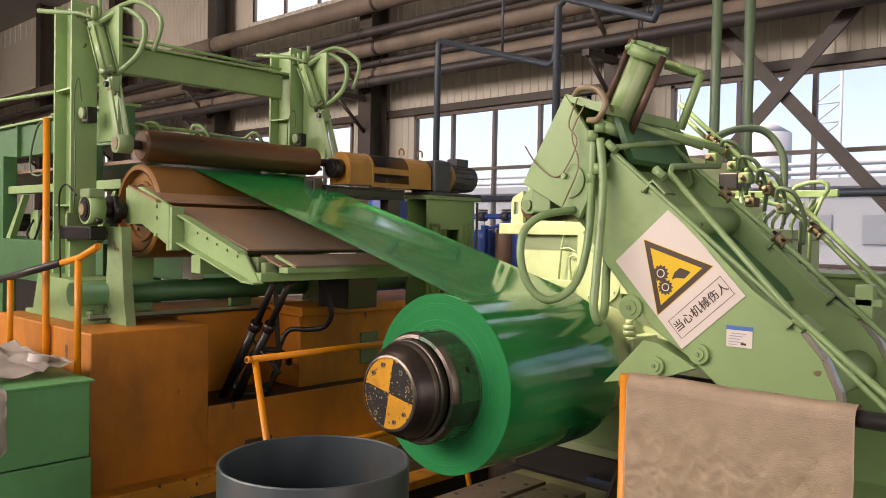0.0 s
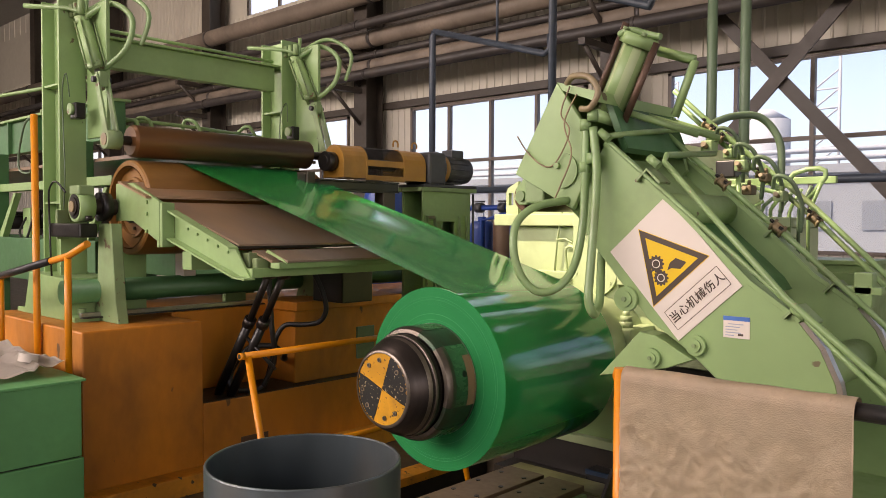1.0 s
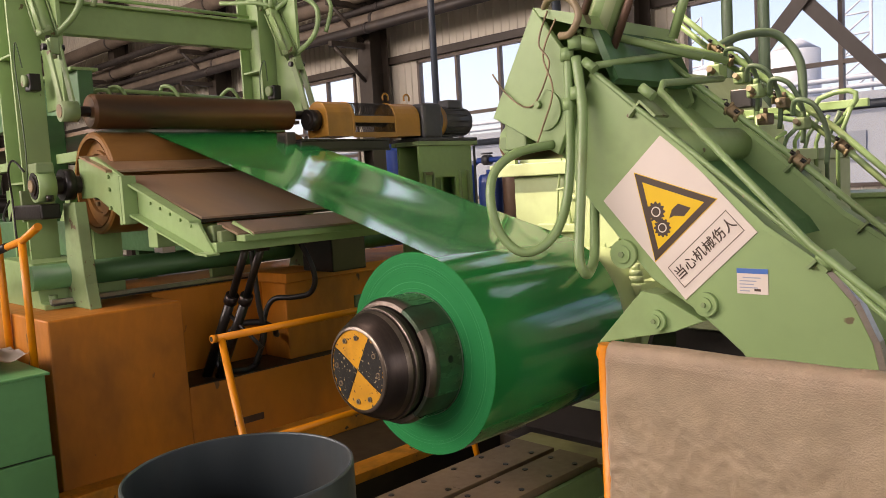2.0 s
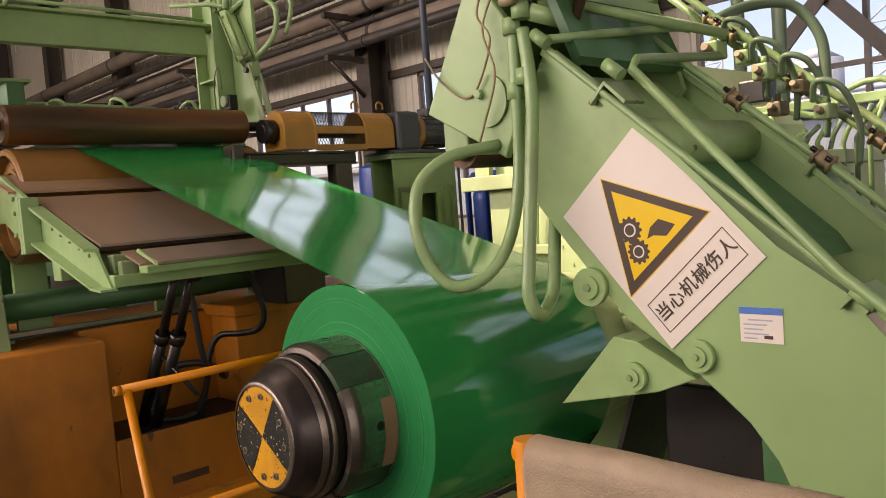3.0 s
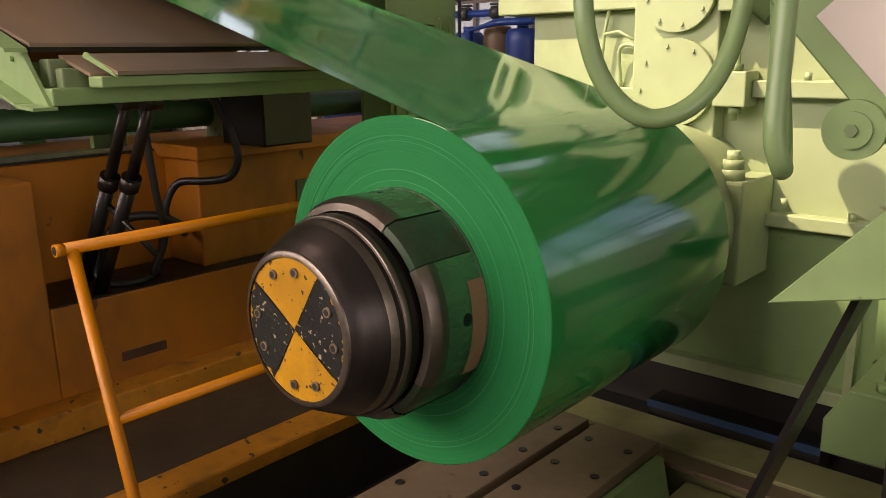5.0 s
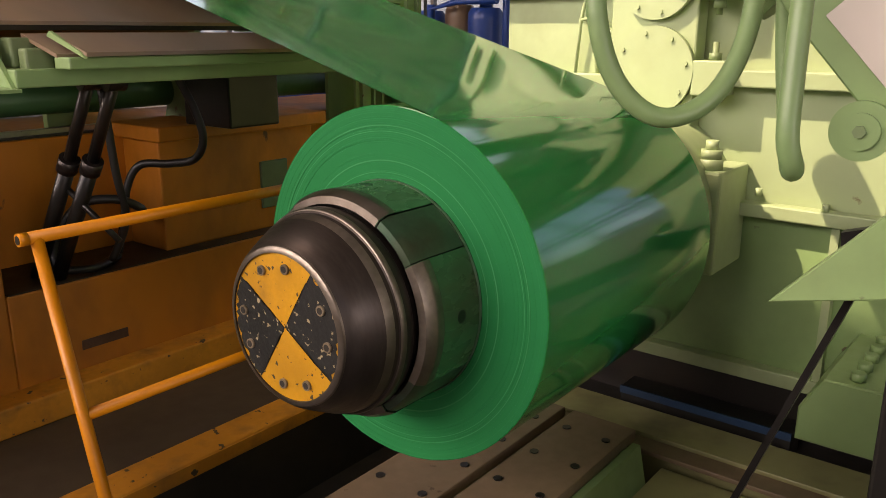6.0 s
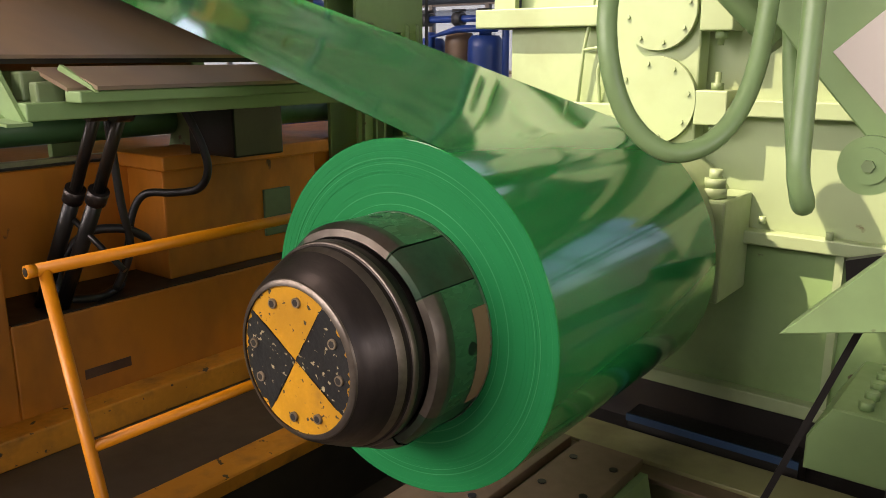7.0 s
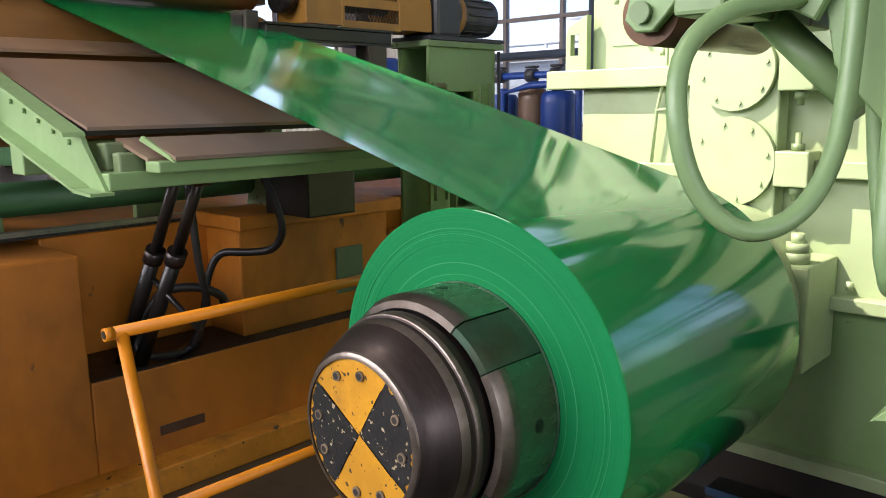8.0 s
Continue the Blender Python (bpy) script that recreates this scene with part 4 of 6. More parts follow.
        rodded("valve_stem", (x, yy - 0.04, z), (x, yy - 0.075, z + 0.01), w * 0.45, HOOK_PIPE, v, 10)
        hexed("valve_nut", (x, yy, z + w), (0, 0, 1), w * 0.4, 0.025, mat, v)
    for x, z in ((-1.08, 2.36), (-0.98, 2.27), (-0.88, 2.2), (-0.78, 2.1)):
        hosed("short_hose", [(x, 4.02, z), (x + 0.03, 3.98, z + 0.06), (x + 0.10, 4.0, z + 0.03), (x + 0.13, 4.06, z - 0.09), (x + 0.11, 4.1, z - 0.22)], 0.011, POST_GREEN, a, seg=8)
    # clamp block on the far plate
    boxed("clamp_block", (-0.36, 3.9, 1.54), (-0.28, 3.975, 1.70), GREEN, a, 0.006)
    boxed("clamp_block", (-0.40, 3.9, 1.60), (-0.24, 3.96, 1.635), GREEN, a, 0.004)
    return a


def warning_sign():
    s = thing("warning_sign", "white warning sign with yellow gear triangle and black writing", "sign", (-0.875, ARM_Y - 0.006, 1.40))
    turn = pose(-0.875, ARM_Y - 0.001, 1.40) @ pose(0, 0, 0, 0, -42.5, 0)

    def laid(name, outline, depth, mat, parent, label="", holes=()):
        bm = bmesh.new()
        slab(bm, outline, -depth - 0.0006, -depth)
        bmesh.ops.transform(bm, matrix=turn, verts=bm.verts)
        return part(name, bm, mat, parent, label)

    bm = bmesh.new()
    box(bm, (0, -0.004, 0), (0.385, 0.0, 0.522), 0.0015)
    bmesh.ops.transform(bm, matrix=turn, verts=bm.verts)
    board = part("board", bm, WHITE, s, "off-white board")
    c = Vector((0.182, 0, 0.292))

    def tri(k):
        return [(c.x + (x - c.x) * k, c.z + (z - c.z) * k) for x, z in ((0.008, 0.19), (0.356, 0.19), (0.182, 0.497))]
    laid("triangle_edge", tri(1.03), 0.0042, SIGN_YELLOW, s)
    laid("triangle_border", tri(1.0), 0.0048, SIGN_BLACK, s)
    laid("triangle_field", tri(0.76), 0.0054, SIGN_YELLOW, s)

    def gear(cx, cz, r, name):
        out = []
        for k in range(48):
            a = 2 * math.pi * k / 48
            rr = r if (k // 2) % 2 else r * 0.82
            out.append((cx + rr * math.cos(a), cz + rr * math.sin(a)))
        g = laid(name, out, 0.006, SIGN_BLACK, s)
        laid("gear_ring", [(cx + r * 0.5 * math.cos(a * math.pi / 12), cz + r * 0.5 * math.sin(a * math.pi / 12)) for a in range(24)], 0.0066, WHITE, g)
        laid("gear_hub", [(cx + r * 0.38 * math.cos(a * math.pi / 12), cz + r * 0.38 * math.sin(a * math.pi / 12)) for a in range(24)], 0.0072, SIGN_BLACK, g)
    gear(0.145, 0.325, 0.040, "gear")
    gear(0.122, 0.262, 0.037, "gear")
    laid("pictogram_shape", [(0.168, 0.268), (0.20, 0.285), (0.235, 0.283), (0.262, 0.236), (0.22, 0.232), (0.19, 0.262)], 0.006, SIGN_BLACK, s)
    # framed line of writing
    for lo, hi in (((0.03, 0.036), (0.355, 0.0385)), ((0.03, 0.1345), (0.355, 0.137)), ((0.03, 0.036), (0.0325, 0.137)), ((0.3525, 0.036), (0.355, 0.137))):
        laid("frame_line", [lo, (hi[0], lo[1]), hi, (lo[0], hi[1])], 0.0045, SIGN_BLACK, s)
    cu = bpy.data.curves.new("writing", "FONT")
    cu.body, cu.size, cu.extrude, cu.offset, cu.align_x, cu.align_y = "当心机械伤人", 0.0515, 0.0004, 0.0006, "CENTER", "CENTER"
    cu.space_character = 1.06
    tmp = new("writing", cu)
    bpy.context.view_layer.update()
    me = bpy.data.meshes.new_from_object(tmp.evaluated_get(bpy.context.evaluated_depsgraph_get()))
    bpy.data.objects.remove(tmp)
    bm = bmesh.new()
    bm.from_mesh(me)
    bpy.data.meshes.remove(me)
    bmesh.ops.transform(bm, matrix=turn @ pose(0.193, -0.0055, 0.087, 90, 0, 0), verts=bm.verts)
    part("writing", bm, SIGN_BLACK, s, "black line of writing")


def name_plate():
    s = thing("name_plate", "small blue and white equipment plate on the arm", "label plate", (-0.615, ARM_Y - 0.003, 1.44))
    boxed("board", (-0.672, ARM_Y - 0.003, 1.438), (-0.558, ARM_Y, 1.53), WHITE, s, 0.0008)
    boxed("heading", (-0.672, ARM_Y - 0.0042, 1.512), (-0.558, ARM_Y - 0.003, 1.53), SIGN_BLUE, s)
    for k, (a, b) in enumerate(((-0.65, -0.585), (-0.662, -0.60), (-0.662, -0.61), (-0.662, -0.595), (-0.662, -0.625))):
        z = 1.497 - 0.012 * k
        boxed("writing_bar", (a, ARM_Y - 0.0038, z - 0.002), (b, ARM_Y - 0.003, z + 0.002), SIGN_GREY, s)
    boxed("writing_bar", (-0.608, ARM_Y - 0.0038, 1.449), (-0.585, ARM_Y - 0.003, 1.458), SIGN_BLACK, s)


hold_down_arm()
warning_sign()
name_plate()


# ---- the winder gearbox behind the coil ----
def gearbox():
    g = thing("winder_gearbox", "pale green winder gearbox with round bolted covers", "gearbox", (-2.1, 5.3, 0))
    y = 4.74
    # lower case in darker green: the shade under the ledge put into colour
    boxed("shaded_lower_case", (-2.98, y, 0.40), (-1.15, 6.3, 1.08), GREEN, g, 0.01)
    boxed("middle_case", (-2.98, y, 1.08), (-1.3, 6.3, 1.90), GREEN_PALE, g, 0.01)
    plated("upper_case", [(-2.97, 1.98), (-2.97, 2.30), (-2.78, 2.50), (-1.96, 2.50), (-1.70, 2.15), (-1.70, 1.98)], y + 0.06, 6.2, GREEN_PALE, g, bevel=0.006)
    boxed("split_flange", (-3.14, y - 0.07, 1.90), (-2.40, 6.35, 1.985), GREEN_PALE, g, 0.006)
    boxed("split_flange", (-1.90, y - 0.07, 1.90), (-1.28, 6.35, 1.97), GREEN_PALE, g, 0.006)
    boxed("split_flange", (-1.90, y - 0.07, 1.545), (-1.28, y, 1.61), GREEN_PALE, g, 0.006)
    boxed("split_flange", (-2.75, y - 0.05, 1.52), (-2.38, y, 1.575), GREEN_PALE, g, 0.006)
    boxed("base_flange", (-1.86, y - 0.07, 1.045), (-1.15, y, 1.10), GREEN_PALE, g, 0.006)
    boxed("foot_flange", (-3.05, y - 0.06, 0.36), (-1.1, 6.4, 0.42), GREEN_PALE, g, 0.006)
    boxed("rib", (-1.47, y - 0.05, 0.42), (-1.44, y, 1.045), GREEN_PALE, g)
    # lug with an eye
    lug = bmesh.new()
    for lo, hi in (((-3.075, 1.985), (-2.96, 2.055)), ((-3.075, 2.055), (-3.05, 2.15)), ((-3.005, 2.055), (-2.96, 2.15))):
        box(lug, (lo[0], y - 0.005, lo[1]), (hi[0], y + 0.03, hi[1]))
    slab(lug, [(-3.075, 2.15), (-2.96, 2.15), (-2.96, 2.235), (-3.03, 2.20), (-3.06, 2.185)], y - 0.005, y + 0.03)
    part("lifting_lug", lug, GREEN_PALE, g)
    # bearing column with covers
    boxed("bearing_housing", (-2.40, y - 0.10, 1.12), (-2.03, y, 2.52), GREEN_PALE, g, 0.008)
    for z, r in ((1.60, 0.176), (1.955, 0.158), (2.285, 0.158)):
        c = rodded("round_cover", (-2.20, y - 0.10, z), (-2.20, y - 0.132, z), r, GREEN_PALE, g, 48)
        for k in range(8):
            a = radians(45 * k + 12)
            hexed("cover_bolt", (-2.20 + (r - 0.028) * math.cos(a), y - 0.132, z + (r - 0.028) * math.sin(a)), (0, -1, 0), 0.0095, 0.008, GREEN_PALE, c)
    for z in (1.575, 1.935):
        b = boxed("clamp_block", (-2.03, y - 0.13, z - 0.065), (-1.90, y, z + 0.07), GREEN_PALE, g, 0.006)
        rodded("stud", (-1.955, y - 0.09, z - 0.12), (-1.955, y - 0.09, z + 0.14), 0.013, GREEN_WORN, b, 8)
        for zz in (z + 0.07, z - 0.095):
            hexed("nut", (-1.955, y - 0.09, zz), (0, 0, 1), 0.026, 0.028, GREEN_WORN, b)
    for x, z in ((-2.78, 2.28), (-2.55, 2.05), (-1.75, 1.15), (-1.6, 2.02), (-1.7, 1.63), (-1.5, 1.12)):
        hexed("bolt", (x, y - 0.05, z - 0.02), (0, 0, 1), 0.014, 0.03, GREEN_PALE, g)
    p = boxed("plate", (-2.86, y + 0.054, 2.09), (-2.50, y + 0.0605, 2.24), GREEN_PALE, g, 0.001)
    for k in range(3):
        boxed("writing_bar", (-2.74 + 0.065 * k, y + 0.0525, 2.145), (-2.70 + 0.065 * k, y + 0.0542, 2.185), GREEN_WORN, p)
    hosed("lube_pipe", [(-2.53, y - 0.05, 2.35), (-2.53, y - 0.05, 1.99), (-2.575, y - 0.04, 1.8), (-2.60, y - 0.03, 1.56)], 0.008, GREEN_PALE, g, steps=1)
    hosed("lube_pipe", [(-2.50, y - 0.01, 1.56), (-2.50, y - 0.04, 1.72), (-2.46, y - 0.05, 1.755), (-2.41, y - 0.06, 1.745)], 0.009, GREEN_PALE, g, steps=3)
    hosed("lube_pipe", [(-2.58, y - 0.04, 1.80), (-2.50, y - 0.05, 1.81), (-2.41, y - 0.06, 1.77)], 0.007, GREEN_PALE, g, steps=1)
    # flange ring and bearing pads behind the coil
    bm = bmesh.new()
    lathe(bm, [(0.30, 4.13), (0.44, 4.13), (0.45, 4.15), (0.45, 4.20), (0.40, 4.22), (0.36, 4.74)], 72)
    bmesh.ops.translate(bm, verts=bm.verts, vec=(AX, 0, AZ))
    part("shaft_flange", bm, GREEN_PALE, g)
    boxed("bearing_pad", (-1.94, 4.42, 0.85), (-1.81, 4.74, 1.25), GREEN_PALE, g, 0.012)
    n = hexed("pad_nut", (-1.875, 4.48, 1.25), (0, 0, 1), 0.048, 0.04, GREEN_PALE, g)
    hexed("pad_nut", (-1.875, 4.48, 1.29), (0, 0, 1), 0.042, 0.035, GREEN_PALE, g)
    rodded("pad_stud", (-1.875, 4.48, 1.32), (-1.875, 4.48, 1.36), 0.024, GREEN_PALE, g, 12)


def base_frame():
    b = thing("base_frame", "green and oil-stained steel base frame beside the pit", "machine base", (-1.2, 4.4, -0.42))
    boxed("side_beam", (-2.75, 4.28, -0.42), (-0.5, 4.50, 0.15), OILY_GREEN, b, 0.006, "oil-stained green beam")
    boxed("beam_plate", (-2.75, 4.20, 0.15), (-0.5, 4.30, 0.17), SKID, b, 0.004, "brown oil-stained top plate")
    boxed("beam_top", (-2.75, 4.30, 0.15), (-0.5, 4.52, 0.185), OILY_GREEN, b, 0.004)
    # the trough's black includes the shade behind the beam
    boxed("trough", (-3.0, 4.52, -0.42), (-1.15, 4.80, 0.12), PIT, b, 0.003, "oily trough, blackened to hold its shade")
    # black fill where the space under the gearbox foot is only dark void
    boxed("void_fill", (-3.0, 4.76, -0.42), (-1.15, 4.80, 0.36), PIT, b)
    t = boxed("trough_tray", (-2.2, 4.53, 0.12), (-1.48, 4.66, 0.25), GREASE, b, 0.004, "black oily tray")
    boxed("tray_edge", (-2.2, 4.522, 0.22), (-1.48, 4.532, 0.252), DULL_BLUE, t, 0.0, "dull blue painted edge")
    boxed("cross_beam", (-1.86, 3.0, -0.42), (-1.50, 4.2, 0.12), OILY_GREEN, b, 0.006)
    boxed("cross_beam", (-1.1, 3.0, -0.42), (-0.95, 4.2, 0.12), OILY_GREEN, b, 0.006)
    # stepped bolt block
    s = plated("bolt_block", [(-1.40, 0.40), (-1.40, 0.52), (-1.33, 0.64), (-1.14, 0.64), (-1.14, 0.40)], 4.2, 4.74, GREEN, b, bevel=0.006)
    for k in range(5):
        hexed("block_bolt", (-1.24, 4.26 + 0.1 * k, 0.64), (0, 0, 1), 0.024, 0.03, GREEN, s)
    plated("slide_plate", [(-1.42, 1.05), (-1.20, 1.12), (-1.20, 1.00), (-1.40, 0.93)], 4.60, 4.66, GREASE, b)
    # flat bar on edge, leaning down into the pit
    bm = bmesh.new()
    way, thick = Vector((-0.0535, 0.998, 0.018)) * 0.36, Vector((0.945, 0.05, -0.326)) * 0.016
    ends = [Vector((-1.13, 3.4, 1.25)), Vector((-1.63, 3.4, -0.2))]
    ring = [[bm.verts.new(e + q) for q in (Vector(), way, way + thick, thick)] for e in ends]
    for i in range(4):
        bm.faces.new((ring[0][i], ring[0][(i + 1) % 4], ring[1][(i + 1) % 4], ring[1][i]))
    bm.faces.new(ring[0][::-1])
    bm.faces.new(ring[1])
    bmesh.ops.recalc_face_normals(bm, faces=bm.faces)
    part("black_bar", bm, GREASE, b, "greasy black flat bar")
    plated("small_gusset", [(-1.78, 0.12), (-1.66, 0.27), (-1.52, 0.12)], 3.72, 3.76, GREEN, b)


def coil_car():
    c = thing("coil_car", "green coil car with brown bolted saddle plates in the pit", "coil car", (-2.2, 3.4, -0.42))
    boxed("frame", (-2.50, 2.72, -0.42), (-1.95, 4.08, 0.255), OILY_GREEN, c, 0.008)
    for x0, x1 in ((-2.52, -2.235), (-2.195, -1.93)):
        p = boxed("saddle_plate", (x0, 2.70, 0.257), (x1, 4.10, 0.30), SKID, c, 0.004, "brown bolted wear plate")
        for k in range(6):
            for x in (x0 + 0.05, x1 - 0.05):
                rodded("plate_bolt", (x, 2.8 + 0.23 * k, 0.30), (x, 2.8 + 0.23 * k, 0.304), 0.016, GREASE, p, 10)
    plated("side_apron", [(-1.93, 0.255), (-1.90, 0.255), (-1.76, -0.42), (-1.80, -0.42)], 2.72, 4.08, GREEN, c, bevel=0.003)
    for yy in (2.9, 3.5, 4.0):
        boxed("side_rib", (-1.95, yy, -0.35), (-1.90, yy + 0.03, 0.24), GREEN, c)


gearbox()
base_frame()
coil_car()

# ---- the deflector stand, apron and gantry ----
def apron_table():
    a = thing("apron_table", "pale green sheet guide table with worn brown plates", "guide table", (-4.0, 3.4, 1.5))
    # slope runs down towards the coil
    for y in (2.56, 4.20):
        plated("arm_bracket", [(-4.98, 2.19), (-4.72, 2.19), (-4.30, 2.04), (-4.22, 2.02), (-4.22, 1.77), (-4.38, 1.79), (-4.72, 1.92), (-4.98, 1.92)], y, y + 0.03, GREEN, a, bevel=0.004)
        f = boxed("joint_flange", (-4.25, y - 0.06, 1.745), (-4.215, y + 0.03, 2.045), GREEN, a, 0.003)
        boxed("joint_flange", (-4.21, y - 0.06, 1.75), (-4.175, y + 0.03, 2.04), GREEN, a, 0.003)
        for z in (1.80, 1.92, 2.0):
            hexed("bolt", (-4.30, y, z), (0, -1, 0), 0.014, 0.014, GREEN, a)
            hexed("bolt", (-4.5, y, z + 0.05), (0, -1, 0), 0.014, 0.014, GREEN, a)
        b = plated("side_channel", [(-4.175, 1.985), (-3.44, 1.755), (-3.40, 1.70), (-3.40, 1.585), (-4.175, 1.80)], y + 0.03, y + 0.045, GREEN, a)
        plated("channel_flange", [(-4.175, 1.81), (-3.40, 1.595), (-3.38, 1.58), (-4.175, 1.795)], y - 0.03, y + 0.045, GREEN, a)
        plated("channel_flange", [(-4.175, 1.995), (-3.44, 1.765), (-3.43, 1.752), (-4.175, 1.98)], y - 0.025, y + 0.045, GREEN, a)
        plated("end_gusset", [(-3.425, 1.735), (-3.40, 1.585), (-3.28, 1.582)], y + 0.028, y + 0.042, GREEN, a)
        plated("end_flange", [(-3.395, 1.592), (-3.26, 1.584), (-3.26, 1.574), (-3.395, 1.580)], y - 0.03, y + 0.045, GREEN, a)
        for k in range(5):
            x = -4.0 + 0.12 * k
            hexed("bolt", (x, y + 0.03, 1.87 - 0.285 * (x + 4.0)), (0, -1, 0), 0.010, 0.012, GREEN, a)
    s = -0.278

    def sheet(name, x0, z0, x1, y0, y1, t=0.012, mat=APRON, label=""):
        z1 = z0 + s * (x1 - x0)
        return plated(name, [(x0, z0), (x1, z1), (x1, z1 - t), (x0, z0 - t)], y0, y1, mat, a, label=label)
    sheet("top_plate", -4.42, 2.05, -3.45, 2.62, 4.22, label="worn brown sheet plate")
    # black under-sheet draws the shadow line below the top plate's edge by colour
    sheet("under_plate", -4.42, 2.036, -3.455, 2.62, 4.22, 0.016, GREASE)
    sheet("upper_flap", -4.86, 2.205, -4.44, 2.52, 4.24, 0.014, label="brown steel flap")
    boxed("front_beam", (-3.41, 2.60, 1.585), (-3.28, 4.25, 1.64), GREEN, a, 0.005)
    # solid black box drawn where the front gap is only dark
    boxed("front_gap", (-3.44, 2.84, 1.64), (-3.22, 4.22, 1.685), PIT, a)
    boxed("front_stop", (-3.45, 2.64, 1.64), (-3.38, 2.72, 1.73), GREEN_WORN, a, 0.008)
    boxed("front_stop", (-3.36, 2.65, 1.63), (-3.31, 2.74, 1.70), GREEN_WORN, a, 0.008)
    sheet("front_plate", -3.43, 1.742, -3.22, 2.70, 4.22, 0.012)
    sheet("lip_plate", -3.32, 1.745, -3.12, 2.74, 4.22, 0.012, label="worn brown lip plate")
    plated("lip_edge", [(-3.34, 1.735), (-3.12, 1.67), (-3.15, 1.692), (-3.32, 1.75)], 2.735, 2.745, GREEN, a)
    boxed("cross_beam", (-4.1, 2.60, 1.60), (-3.98, 4.22, 1.72), GREEN, a, 0.006)
    boxed("lip_beam", (-3.24, 2.70, 1.64), (-3.15, 4.25, 1.675), GREEN, a, 0.005)
    boxed("dark_bracket", (-4.52, 4.0, 1.272), (-4.14, 4.32, 1.62), GREASE, a, 0.01)
    plated("strut", [(-3.20, 1.60), (-2.80, 1.12), (-2.86, 1.10), (-3.28, 1.58)], 4.26, 4.32, GREEN, a)
    # lift rams below
    for dx, dy in ((0, 0), (0.12, 0.04)):
        r = rodded("ram", (-4.66 + dx, 3.20 + dy, 0.60), (-4.22 + dx, 3.20 + dy, 1.2), 0.034, GREASE, a, 16, "black greasy lift ram")
        rodded("ram_gland", (-4.25 + dx, 3.20 + dy, 1.16), (-4.21 + dx, 3.20 + dy, 1.215), 0.045, STEEL_DARK, r, 16)
        rodded("ram_clevis", (-3.98 + dx, 3.16 + dy, 1.555), (-3.98 + dx, 3.24 + dy, 1.555), 0.04, GREASE, r, 12)
        rodded("ram_rod", (-4.22 + dx, 3.20 + dy, 1.2), (-3.97 + dx, 3.20 + dy, 1.57), 0.026, GREASE, r, 12)
    rodded("ram_link", (-4.32, 3.2, 1.1), (-4.05, 3.3, 0.85), 0.014, GREASE, a, 8)
    hosed("black_hose", [(-4.22, 3.75, 1.58), (-4.14, 3.80, 1.38), (-4.12, 3.82, 1.24), (-4.19, 3.81, 1.14), (-4.33, 3.76, 1.11), (-4.46, 3.68, 1.10), (-4.51, 3.63, 1.0), (-4.53, 3.60, 0.82), (-4.54, 3.56, 0.66)], 0.02, RUBBER, a, "black rubber hose")
    hosed("black_hose", [(-4.36, 3.46, 1.5), (-4.38, 3.5, 1.1), (-4.42, 3.55, 0.85), (-4.5, 3.5, 0.64)], 0.02, RUBBER, a, "black rubber hose")
    hosed("black_hose", [(-4.66, 3.80, 0.80), (-4.52, 3.72, 0.82), (-4.44, 3.66, 0.85), (-4.40, 3.62, 0.9), (-4.42, 3.5, 0.96), (-4.5, 3.36, 0.94), (-4.56, 3.26, 0.78), (-4.52, 3.24, 0.66), (-4.5, 3.4, 0.62), (-4.62, 3.6, 0.62)], 0.022, RUBBER, a, "black rubber hose")


